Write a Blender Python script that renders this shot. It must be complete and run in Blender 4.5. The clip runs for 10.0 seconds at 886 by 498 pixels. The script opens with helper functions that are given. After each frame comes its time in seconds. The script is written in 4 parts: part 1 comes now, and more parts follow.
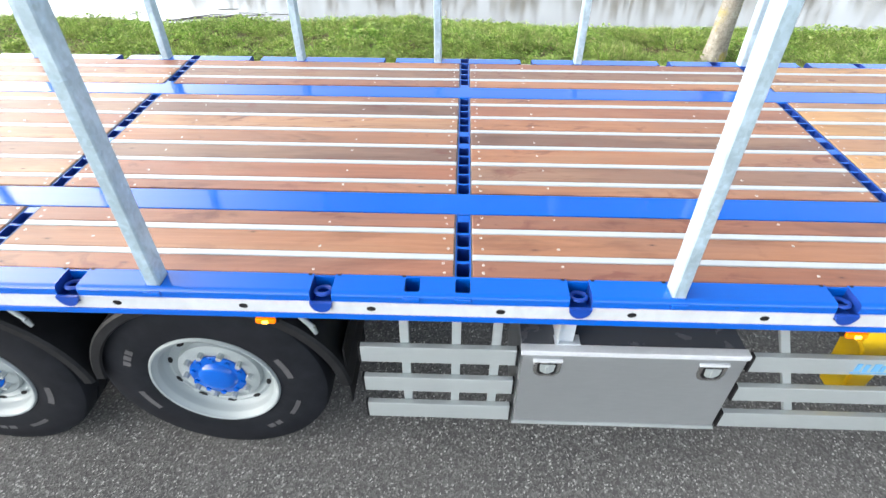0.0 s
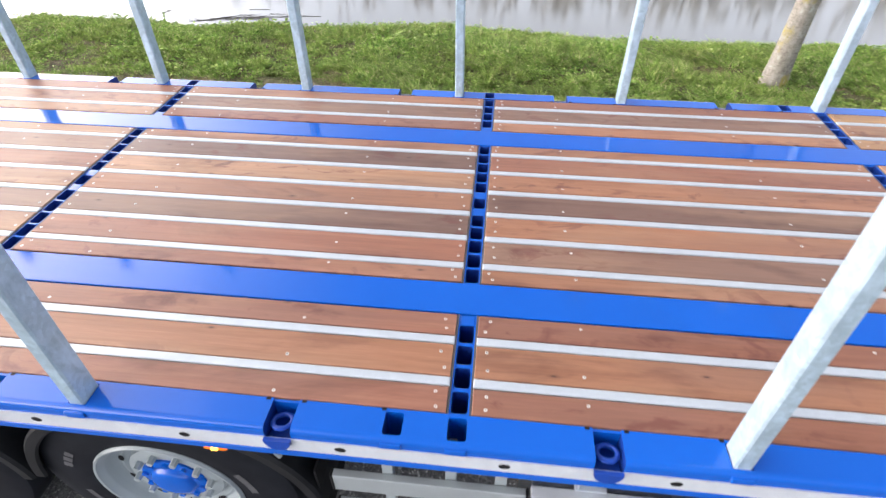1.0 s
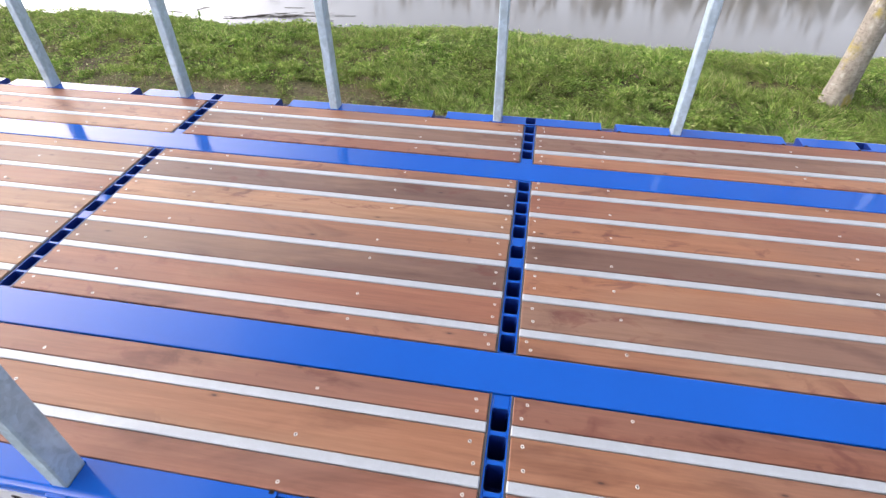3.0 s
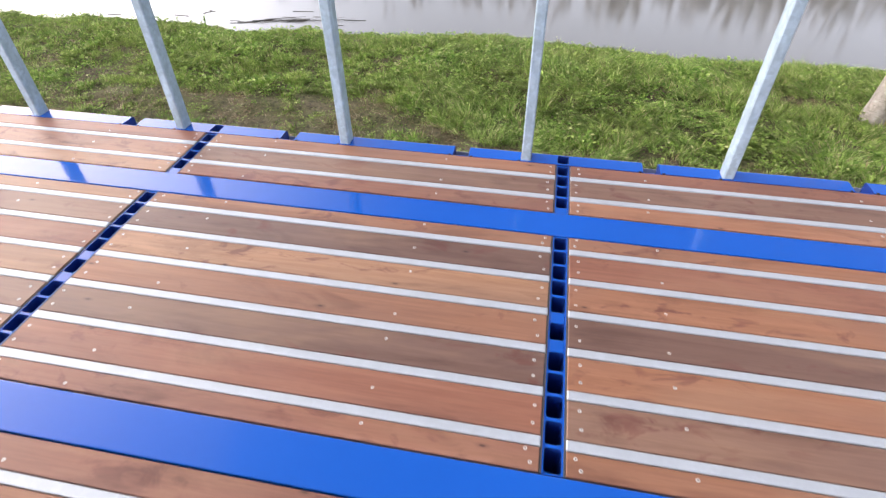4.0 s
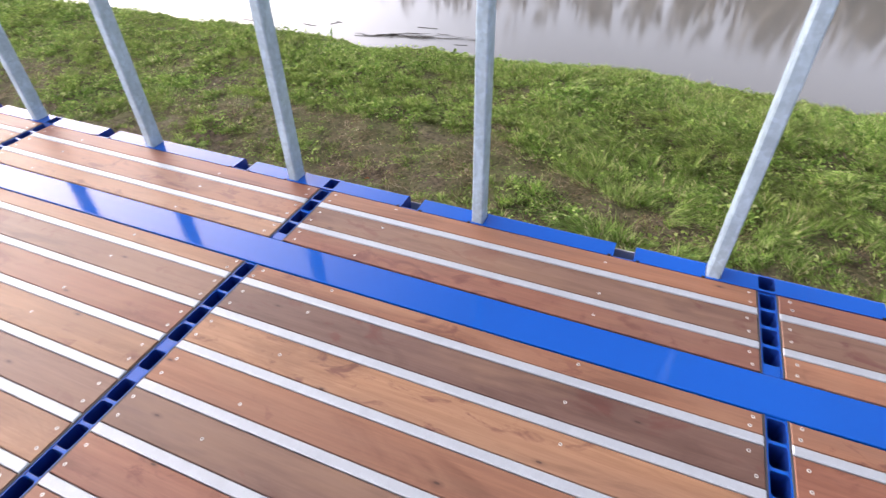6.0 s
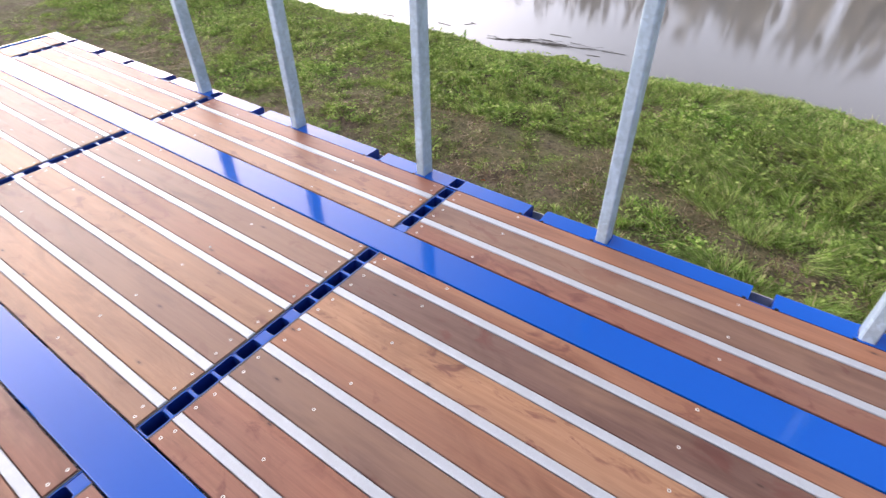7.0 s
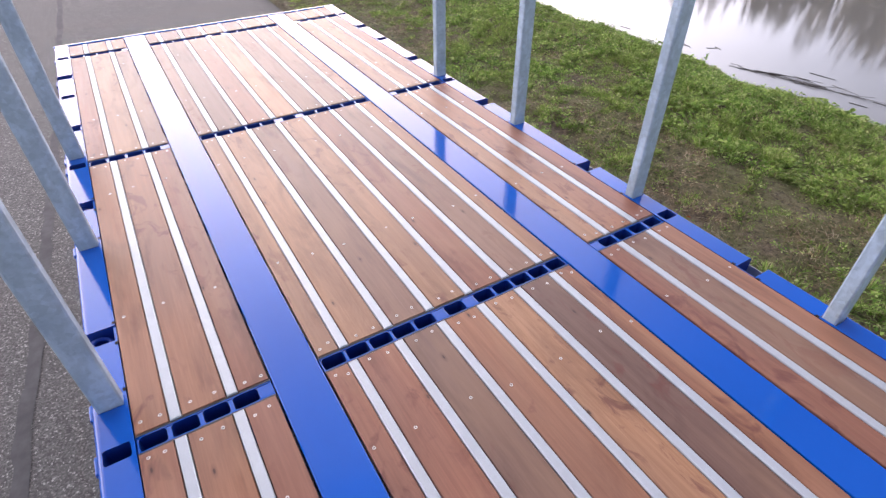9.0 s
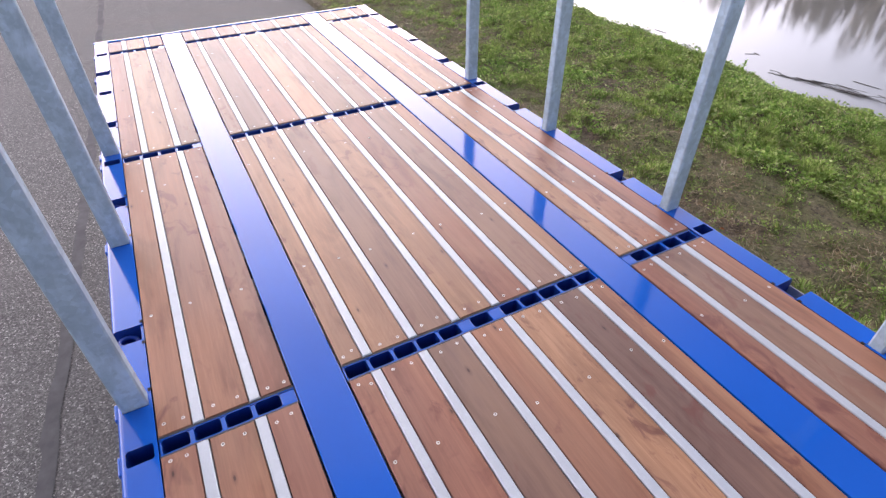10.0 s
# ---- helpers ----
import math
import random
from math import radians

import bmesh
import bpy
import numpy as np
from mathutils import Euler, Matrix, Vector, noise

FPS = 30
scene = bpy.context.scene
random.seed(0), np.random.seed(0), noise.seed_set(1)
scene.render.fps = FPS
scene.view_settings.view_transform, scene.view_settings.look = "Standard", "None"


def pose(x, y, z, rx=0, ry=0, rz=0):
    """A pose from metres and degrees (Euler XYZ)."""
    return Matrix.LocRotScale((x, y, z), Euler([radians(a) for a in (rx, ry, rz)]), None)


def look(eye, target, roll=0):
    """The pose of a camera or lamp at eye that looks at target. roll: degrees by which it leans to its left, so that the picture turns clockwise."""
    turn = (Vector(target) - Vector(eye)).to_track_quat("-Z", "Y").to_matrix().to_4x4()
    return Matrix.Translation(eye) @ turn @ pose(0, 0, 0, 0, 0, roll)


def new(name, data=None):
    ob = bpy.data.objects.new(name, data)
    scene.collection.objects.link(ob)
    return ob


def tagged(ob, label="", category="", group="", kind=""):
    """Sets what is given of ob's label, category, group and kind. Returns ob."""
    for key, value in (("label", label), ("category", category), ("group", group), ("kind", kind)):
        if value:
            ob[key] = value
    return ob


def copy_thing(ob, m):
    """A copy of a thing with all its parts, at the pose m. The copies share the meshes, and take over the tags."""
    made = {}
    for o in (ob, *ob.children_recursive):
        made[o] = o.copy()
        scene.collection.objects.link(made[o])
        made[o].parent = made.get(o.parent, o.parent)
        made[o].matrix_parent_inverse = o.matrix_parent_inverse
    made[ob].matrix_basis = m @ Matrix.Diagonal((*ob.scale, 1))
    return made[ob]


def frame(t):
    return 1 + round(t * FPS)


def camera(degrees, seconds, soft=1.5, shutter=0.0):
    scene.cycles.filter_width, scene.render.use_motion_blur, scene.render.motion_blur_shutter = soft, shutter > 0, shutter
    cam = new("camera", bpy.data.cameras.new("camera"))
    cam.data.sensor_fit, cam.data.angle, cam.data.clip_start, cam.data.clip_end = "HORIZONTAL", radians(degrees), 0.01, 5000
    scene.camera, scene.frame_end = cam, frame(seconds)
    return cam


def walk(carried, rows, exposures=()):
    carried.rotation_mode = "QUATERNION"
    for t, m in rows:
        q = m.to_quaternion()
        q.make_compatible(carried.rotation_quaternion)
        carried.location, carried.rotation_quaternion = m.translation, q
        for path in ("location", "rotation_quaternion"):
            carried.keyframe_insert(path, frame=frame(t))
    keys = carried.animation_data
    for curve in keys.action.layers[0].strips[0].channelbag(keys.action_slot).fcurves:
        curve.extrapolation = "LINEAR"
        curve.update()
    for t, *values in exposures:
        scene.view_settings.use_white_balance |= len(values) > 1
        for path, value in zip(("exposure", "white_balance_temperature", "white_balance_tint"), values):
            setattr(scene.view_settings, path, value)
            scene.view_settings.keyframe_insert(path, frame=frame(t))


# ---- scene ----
# ---- the camera and its walk ----
cam = camera(79.3, 10.0, soft=1.35, shutter=0.3)
ROWS = [
    (0.0, -0.025, -1.443, 2.671, 1.97, -39.50, 0.00),
    (0.5, 0.021, -1.142, 2.693, 2.32, -39.92, 0.00),
    (1.0, 0.057, -0.821, 2.700, 6.21, -40.06, 0.15),
    (1.5, 0.086, -0.686, 2.700, 8.80, -40.07, 0.31),
    (2.0, 0.093, -0.670, 2.701, 9.51, -40.03, 0.23),
    (2.2, 0.082, -0.656, 2.699, 9.73, -40.09, 0.18),
    (3.3, -0.045, -0.391, 2.741, 9.95, -40.69, 0.18),
    (3.5, -0.067, -0.313, 2.749, 10.39, -40.81, 0.23),
    (4.0, -0.162, -0.080, 2.749, 10.69, -40.89, 0.38),
    (4.5, -0.252, 0.144, 2.727, 11.51, -40.45, 0.61),
    (5.0, -0.412, 0.326, 2.722, 12.25, -40.12, 0.15),
    (5.2, -0.467, 0.414, 2.718, 13.23, -40.09, 0.22),
    (6.3, -0.609, 0.548, 2.729, 26.49, -39.82, 0.86),
    (6.5, -0.632, 0.529, 2.733, 29.08, -39.82, 0.92),
    (7.0, -0.675, 0.508, 2.731, 35.54, -39.36, 0.70),
    (7.5, -0.709, 0.497, 2.735, 41.68, -39.28, 0.70),
    (8.0, -0.726, 0.473, 2.732, 47.36, -39.04, 0.47),
    (8.5, -0.738, 0.463, 2.727, 53.49, -38.93, 0.39),
    (9.0, -0.747, 0.452, 2.720, 58.91, -38.76, 0.23),
    (9.5, -0.730, 0.447, 2.720, 61.10, -38.69, 0.23),
    (10.0, -0.802, 0.463, 2.726, 62.03, -38.79, 0.31),
]
# seconds, stops, kelvin, tint: the picture darkens and turns a little less green on the way
EXPOSURES = [(0.0, 0.66, 6690, 6), (0.5, 0.46, 6680, 10), (1.0, 0.30, 6700, 13), (1.5, 0.16, 6740, 14), (2.2, 0.09, 6770, 16), (4.0, 0.11, 6750, 17), (5.0, 0.09, 6740, 19), (7.0, 0.02, 6660, 21), (8.0, -0.06, 6570, 23), (9.0, -0.23, 6470, 24), (10.0, -0.23, 6460, 24)]
walk(cam, [(t, pose(x, y, z, 90 + pitch, roll, yaw)) for t, x, y, z, yaw, pitch, roll in ROWS], EXPOSURES)

# ---- world and sun: a bright, thinly overcast sky, lightest towards the trailer's rear ----
world = bpy.data.worlds.new("sky")
scene.world = world
world.use_nodes = True
wn, wl = world.node_tree.nodes, world.node_tree.links
wn.clear()
sky = wn.new("ShaderNodeTexSky")
sky.sky_type = "NISHITA"
sky.sun_disc = False
sky.sun_elevation = radians(19)
sky.sun_rotation = radians(-76)
sky.air_density, sky.dust_density, sky.ozone_density = 1.0, 4.0, 1.0
veil = wn.new("ShaderNodeMix")
veil.data_type = "RGBA"
veil.inputs["Factor"].default_value = 0.72
facing = wn.new("ShaderNodeVectorMath")
facing.operation = "DOT_PRODUCT"
facing.inputs[1].default_value = (-0.985, -0.04, 0.12)
glow = wn.new("ShaderNodeMapRange")
glow.interpolation_type = "SMOOTHERSTEP"
glow.inputs["From Min"].default_value, glow.inputs["From Max"].default_value = 0.12, 1.0
glow.inputs["To Min"].default_value, glow.inputs["To Max"].default_value = 0.0, 10.6
# the haze is brighter low down than overhead
height = wn.new("ShaderNodeSeparateXYZ")
haze = wn.new("ShaderNodeMapRange")
haze.interpolation_type = "SMOOTHSTEP"
haze.inputs["From Min"].default_value, haze.inputs["From Max"].default_value = 0.1, 0.58
haze.inputs["To Min"].default_value, haze.inputs["To Max"].default_value = 2.9, 0.62
low = wn.new("ShaderNodeMapRange")
low.interpolation_type = "SMOOTHSTEP"
low.inputs["From Min"].default_value, low.inputs["From Max"].default_value = 0.42, 0.88
low.inputs["To Min"].default_value, low.inputs["To Max"].default_value = 1.0, 0.12
dimmed = wn.new("ShaderNodeMath")
dimmed.operation = "MULTIPLY"
total = wn.new("ShaderNodeMath")
tint = wn.new("ShaderNodeMix")
tint.data_type, tint.blend_type = "RGBA", "MULTIPLY"
tint.inputs["Factor"].default_value = 1.0
# cool overhead, warmer in the bright part low over the rear
warmth = wn.new("ShaderNodeValToRGB")
warmth.color_ramp.elements[0].position, warmth.color_ramp.elements[0].color = 0.02, (0.605, 0.672, 0.79, 1)
warmth.color_ramp.elements[1].position, warmth.color_ramp.elements[1].color = 0.75, (0.69, 0.665, 0.665, 1)
level = wn.new("ShaderNodeMapRange")
level.inputs["From Min"].default_value, level.inputs["From Max"].default_value = 0.0, 10.6
ten = wn.new("ShaderNodeMix")
ten.data_type, ten.blend_type = "RGBA", "MULTIPLY"
ten.inputs["Factor"].default_value = 1.0
ten.inputs["B"].default_value = (10, 10, 10, 1)
wl.new(glow.outputs["Result"], level.inputs["Value"])
wl.new(level.outputs["Result"], warmth.inputs["Fac"])
wl.new(warmth.outputs["Color"], ten.inputs["A"])
wl.new(ten.outputs["Result"], tint.inputs["A"])
way = wn.new("ShaderNodeTexCoord").outputs["Generated"]
wl.new(way, facing.inputs[0])
wl.new(way, height.inputs[0])
wl.new(height.outputs["Z"], haze.inputs["Value"])
wl.new(haze.outputs["Result"], total.inputs[0])
wl.new(height.outputs["Z"], low.inputs["Value"])
wl.new(glow.outputs["Result"], dimmed.inputs[0])
wl.new(low.outputs["Result"], dimmed.inputs[1])
wl.new(dimmed.outputs["Value"], total.inputs[1])
wl.new(facing.outputs["Value"], glow.inputs["Value"])
wl.new(total.outputs["Value"], tint.inputs["B"])
wl.new(tint.outputs["Result"], veil.inputs["B"])
back = wn.new("ShaderNodeBackground")
back.inputs["Strength"].default_value = 0.108
wout = wn.new("ShaderNodeOutputWorld")
wl.new(sky.outputs["Color"], veil.inputs["A"])
wl.new(veil.outputs["Result"], back.inputs["Color"])
wl.new(back.outputs["Background"], wout.inputs["Surface"])

sun = new("sun", bpy.data.lights.new("sun", "SUN"))
sun.data.energy, sun.data.angle, sun.data.color = 0.3, radians(60), (1.0, 0.95, 0.88)
sun.matrix_world = look((-9, 2.6, 5.5), (0, 0, 0))


# ---- materials ----
def material(name, rough=0.5, metal=0.0, color=(0.5, 0.5, 0.5)):
    m = bpy.data.materials.new(name)
    m.use_nodes = True
    b = m.node_tree.nodes["Principled BSDF"]
    b.inputs["Roughness"].default_value, b.inputs["Metallic"].default_value = rough, metal
    b.inputs["Base Color"].default_value = (*color, 1)
    return m, b, m.node_tree.nodes, m.node_tree.links


def coords(nodes, links, scale=(1, 1, 1), shuffle=False, world_space=False):
    """Object coordinates in metres, stretched by scale, and moved at random from object to object."""
    if world_space:
        geo = nodes.new("ShaderNodeNewGeometry")
        source = geo.outputs["Position"]
    else:
        source = nodes.new("ShaderNodeTexCoord").outputs["Object"]
    mapping = nodes.new("ShaderNodeMapping")
    mapping.inputs["Scale"].default_value = scale
    links.new(source, mapping.inputs["Vector"])
    if shuffle:
        info = nodes.new("ShaderNodeObjectInfo")
        mul = nodes.new("ShaderNodeMath")
        mul.operation = "MULTIPLY"
        mul.inputs[1].default_value = 137.0
        comb = nodes.new("ShaderNodeCombineXYZ")
        links.new(info.outputs["Random"], mul.inputs[0])
        for k in "XYZ":
            links.new(mul.outputs[0], comb.inputs[k])
        links.new(comb.outputs[0], mapping.inputs["Location"])
    return mapping.outputs["Vector"]


def noise_tex(nodes, links, vector, scale, detail=4.0, rough=0.55, distortion=0.0):
    n = nodes.new("ShaderNodeTexNoise")
    n.inputs["Scale"].default_value, n.inputs["Detail"].default_value = scale, detail
    n.inputs["Roughness"].default_value, n.inputs["Distortion"].default_value = rough, distortion
    links.new(vector, n.inputs["Vector"])
    return n.outputs["Fac"]


def ramp(nodes, links, fac, stops):
    r = nodes.new("ShaderNodeValToRGB")
    while len(r.color_ramp.elements) < len(stops):
        r.color_ramp.elements.new(0.5)
    for e, (at, col) in zip(r.color_ramp.elements, stops):
        e.position = at
        e.color = (*col, 1) if len(col) == 3 else col
    links.new(fac, r.inputs["Fac"])
    return r.outputs["Color"]


def grey(v):
    return (v, v, v)


def mix(nodes, links, fac, a, b, mode="MIX"):
    m = nodes.new("ShaderNodeMix")
    m.data_type, m.blend_type = "RGBA", mode
    for key, v in (("Factor", fac), ("A", a), ("B", b)):
        if isinstance(v, (int, float)):
            m.inputs[key].default_value = v
        elif isinstance(v, tuple):
            m.inputs[key].default_value = (*v, 1)
        else:
            links.new(v, m.inputs[key])
    return m.outputs["Result"]


def bump(nodes, links, bsdf, height, strength, distance):
    b = nodes.new("ShaderNodeBump")
    b.inputs["Strength"].default_value, b.inputs["Distance"].default_value = strength, distance
    links.new(height, b.inputs["Height"])
    links.new(b.outputs["Normal"], bsdf.inputs["Normal"])


def paint_material(name, color, rough=0.09, coat=0.0):
    m, b, n, l = material(name, rough, 0.0, color)
    v = coords(n, l)
    c = mix(n, l, noise_tex(n, l, v, 2.3, 5), tuple(x * 0.86 for x in color), tuple(min(1, x * 1.1) for x in color))
    l.new(c, b.inputs["Base Color"])
    b.inputs["Coat Weight"].default_value, b.inputs["Coat Roughness"].default_value = coat, 0.04
    b.inputs["Specular IOR Level"].default_value = 0.56
    r = ramp(n, l, noise_tex(n, l, v, 9.0, 6), [(0.3, grey(rough * 0.8)), (0.75, grey(rough * 1.5))])
    l.new(r, b.inputs["Roughness"])
    bump(n, l, b, noise_tex(n, l, v, 260.0, 2), 0.06, 0.0006)
    return m


def galvanised(name, color, rough, metal=0.75, spangle=60.0, mottle=1.0):
    m, b, n, l = material(name, rough, metal, color)
    v = coords(n, l, shuffle=True)
    vor = n.new("ShaderNodeTexVoronoi")
    vor.inputs["Scale"].default_value = spangle
    l.new(v, vor.inputs["Vector"])
    bw = n.new("ShaderNodeRGBToBW")
    l.new(vor.outputs["Color"], bw.inputs["Color"])
    c1 = ramp(n, l, bw.outputs["Val"], [(0.15, tuple(x * (1 - 0.14 * mottle) for x in color)), (0.85, tuple(min(1, x * (1 + 0.1 * mottle)) for x in color))])
    c2 = mix(n, l, ramp(n, l, noise_tex(n, l, v, 11.0, 6, 0.65), [(0.42, grey(0)), (0.66, grey(1))]), c1, tuple(x * (1 - 0.22 * mottle) for x in color))
    # soft pale runs and clouds left by the zinc bath
    runs = noise_tex(n, l, coords(n, l, (1, 1, 0.45), shuffle=True), 16.0, 4, 0.6, 0.35)
    c2 = mix(n, l, ramp(n, l, runs, [(0.5, grey(0.0)), (0.66, grey(0.5 * mottle))]), c2, tuple(min(0.9, x * 1.3 + 0.05) for x in color))
    l.new(c2, b.inputs["Base Color"])
    r = ramp(n, l, noise_tex(n, l, v, 25.0, 5), [(0.3, grey(rough * 0.75)), (0.7, grey(rough * 1.3))])
    l.new(r, b.inputs["Roughness"])
    bump(n, l, b, noise_tex(n, l, v, 90.0, 4), 0.15, 0.001)
    return m


def wood_material():
    m, b, n, l = material("oiled_hardwood", 0.5)
    v = coords(n, l, shuffle=True)
    info = n.new("ShaderNodeObjectInfo")
    tone = info.outputs["Color"]
    stretch = n.new("ShaderNodeMapping")
    stretch.inputs["Scale"].default_value = (0.045, 1, 1)
    l.new(v, stretch.inputs["Vector"])
    sv = stretch.outputs["Vector"]
    grain = noise_tex(n, l, sv, 150.0, 6, 0.65, 0.5)
    bands = noise_tex(n, l, sv, 22.0, 4, 0.6, 1.2)
    c = mix(n, l, ramp(n, l, bands, [(0.35, grey(0.0)), (0.7, grey(1.0))]), tone, (0.80, 0.75, 0.71), "MULTIPLY")
    c = mix(n, l, ramp(n, l, grain, [(0.42, grey(0.3)), (0.6, grey(0.0))]), c, (0.6, 0.55, 0.5), "MULTIPLY")
    wide = n.new("ShaderNodeMapping")
    wide.inputs["Scale"].default_value = (0.25, 1, 1)
    l.new(v, wide.inputs["Vector"])
    patch = noise_tex(n, l, wide.outputs["Vector"], 2.6, 3, 0.5)
    c = mix(n, l, ramp(n, l, patch, [(0.46, grey(0.0)), (0.68, grey(0.45))]), c, (0.17, 0.105, 0.09))
    stain = n.new("ShaderNodeMapping")
    stain.inputs["Scale"].default_value = (0.5, 1, 1)
    l.new(v, stain.inputs["Vector"])
    blot = noise_tex(n, l, stain.outputs["Vector"], 13.0, 4, 0.6, 0.8)
    cluster = ramp(n, l, noise_tex(n, l, wide.outputs["Vector"], 3.1, 2), [(0.46, grey(0.0)), (0.55, grey(1.0))])
    blot = mix(n, l, 1.0, ramp(n, l, blot, [(0.54, grey(0.0)), (0.64, grey(0.7))]), cluster, "MULTIPLY")
    c = mix(n, l, blot, c, (0.15, 0.048, 0.036))
    cloud = noise_tex(n, l, wide.outputs["Vector"], 7.0, 5, 0.62, 0.6)
    c = mix(n, l, ramp(n, l, cloud, [(0.34, grey(0.55)), (0.48, grey(0.0))]), c, (0.5, 0.43, 0.42), "MULTIPLY")
    fade = noise_tex(n, l, wide.outputs["Vector"], 3.4, 4, 0.6, 0.4)
    c = mix(n, l, ramp(n, l, fade, [(0.52, grey(0.0)), (0.7, grey(0.3))]), c, (0.46, 0.28, 0.165))
    knot = n.new("ShaderNodeTexVoronoi")
    knot.voronoi_dimensions = "2D"
    knot.inputs["Scale"].default_value = 1.0
    km = n.new("ShaderNodeMapping")
    km.inputs["Scale"].default_value = (1.5, 4.0, 1.0)
    l.new(v, km.inputs["Vector"])
    l.new(km.outputs["Vector"], knot.inputs["Vector"])
    c = mix(n, l, ramp(n, l, knot.outputs["Distance"], [(0.010, grey(0.85)), (0.017, grey(0.3)), (0.045, grey(0.0))]), c, (0.05, 0.022, 0.018))
    l.new(c, b.inputs["Base Color"])
    l.new(ramp(n, l, grain, [(0.3, grey(0.36)), (0.7, grey(0.58))]), b.inputs["Roughness"])
    b.inputs["Specular IOR Level"].default_value = 0.5
    bump(n, l, b, grain, 0.25, 0.0012)
    return m


def asphalt_material():
    m, b, n, l = material("asphalt", 0.85)
    v = coords(n, l, world_space=True)
    vor = n.new("ShaderNodeTexVoronoi")
    vor.inputs["Scale"].default_value = 105.0
    l.new(v, vor.inputs["Vector"])
    bw = n.new("ShaderNodeRGBToBW")
    l.new(vor.outputs["Color"], bw.inputs["Color"])
    c = ramp(n, l, bw.outputs["Val"], [(0.22, (0.06, 0.06, 0.06)), (0.6, (0.165, 0.165, 0.162)), (0.8, (0.28, 0.279, 0.272)), (0.87, (0.62, 0.62, 0.6))])
    fine = noise_tex(n, l, v, 220.0, 3)
    c = mix(n, l, ramp(n, l, fine, [(0.4, grey(0.6)), (0.6, grey(0.0))]), c, grey(0.06))
    big = noise_tex(n, l, v, 0.9, 5, 0.6)
    c = mix(n, l, ramp(n, l, big, [(0.35, grey(0.0)), (0.7, grey(0.45))]), c, (0.16, 0.155, 0.15))
    l.new(c, b.inputs["Base Color"])
    bump(n, l, b, vor.outputs["Distance"], 0.6, 0.004)
    return m


def soil_material():
    m, b, n, l = material("soil_and_moss", 0.95)
    v = coords(n, l, world_space=True)
    c = ramp(n, l, noise_tex(n, l, v, 9.0, 8, 0.7), [(0.3, (0.045, 0.033, 0.023)), (0.5, (0.16, 0.116, 0.08)), (0.7, (0.33, 0.265, 0.19))])
    c = mix(n, l, ramp(n, l, noise_tex(n, l, v, 1.3, 5), [(0.34, grey(0.0)), (0.56, grey(0.8))]), c, (0.15, 0.17, 0.055))
    c = mix(n, l, ramp(n, l, noise_tex(n, l, v, 45.0, 5, 0.75), [(0.52, grey(0.0)), (0.68, grey(0.8))]), c, (0.3, 0.225, 0.14))
    c = mix(n, l, ramp(n, l, noise_tex(n, l, v, 24.0, 5, 0.7), [(0.36, grey(0.8)), (0.5, grey(0.0))]), c, (0.03, 0.022, 0.015))
    l.new(c, b.inputs["Base Color"])
    bump(n, l, b, noise_tex(n, l, v, 14.0, 9, 0.72), 1.0, 0.08)
    return m


def blade_material(name, stops, patch=(0.30, 0.36, 0.095)):
    m, b, n, l = material(name, 0.6)
    geo = n.new("ShaderNodeNewGeometry")
    v = coords(n, l, world_space=True)
    c1 = ramp(n, l, geo.outputs["Random Per Island"], stops)
    c = mix(n, l, ramp(n, l, noise_tex(n, l, v, 1.1, 4), [(0.38, grey(0.0)), (0.66, grey(0.5))]), c1, patch)
    # uneven growth, plus shaded hollows and lit tuft tops put into the colour
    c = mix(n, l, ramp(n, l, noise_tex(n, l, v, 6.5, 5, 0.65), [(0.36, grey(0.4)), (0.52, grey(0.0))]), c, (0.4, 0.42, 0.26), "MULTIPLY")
    tuft_light = noise_tex(n, l, v, 9.5, 4, 0.62)
    c = mix(n, l, ramp(n, l, tuft_light, [(0.38, grey(0.58)), (0.5, grey(0.0))]), c, (0.28, 0.3, 0.18), "MULTIPLY")
    c = mix(n, l, ramp(n, l, tuft_light, [(0.54, grey(0.0)), (0.68, grey(0.6))]), c, (1.85, 1.7, 1.8), "MULTIPLY")
    l.new(c, b.inputs["Base Color"])
    b.inputs["Specular IOR Level"].default_value = 0.35
    out = n["Material Output"]
    thin = n.new("ShaderNodeBsdfTranslucent")
    l.new(c, thin.inputs["Color"])
    both = n.new("ShaderNodeMixShader")
    both.inputs["Fac"].default_value = 0.36
    l.new(b.outputs["BSDF"], both.inputs[1])
    l.new(thin.outputs["BSDF"], both.inputs[2])
    l.new(both.outputs["Shader"], out.inputs["Surface"])
    return m


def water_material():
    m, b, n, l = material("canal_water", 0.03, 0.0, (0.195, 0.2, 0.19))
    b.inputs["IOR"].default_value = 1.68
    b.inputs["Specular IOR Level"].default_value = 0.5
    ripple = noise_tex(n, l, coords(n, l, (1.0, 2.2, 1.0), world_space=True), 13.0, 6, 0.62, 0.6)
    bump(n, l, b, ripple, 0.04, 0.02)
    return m


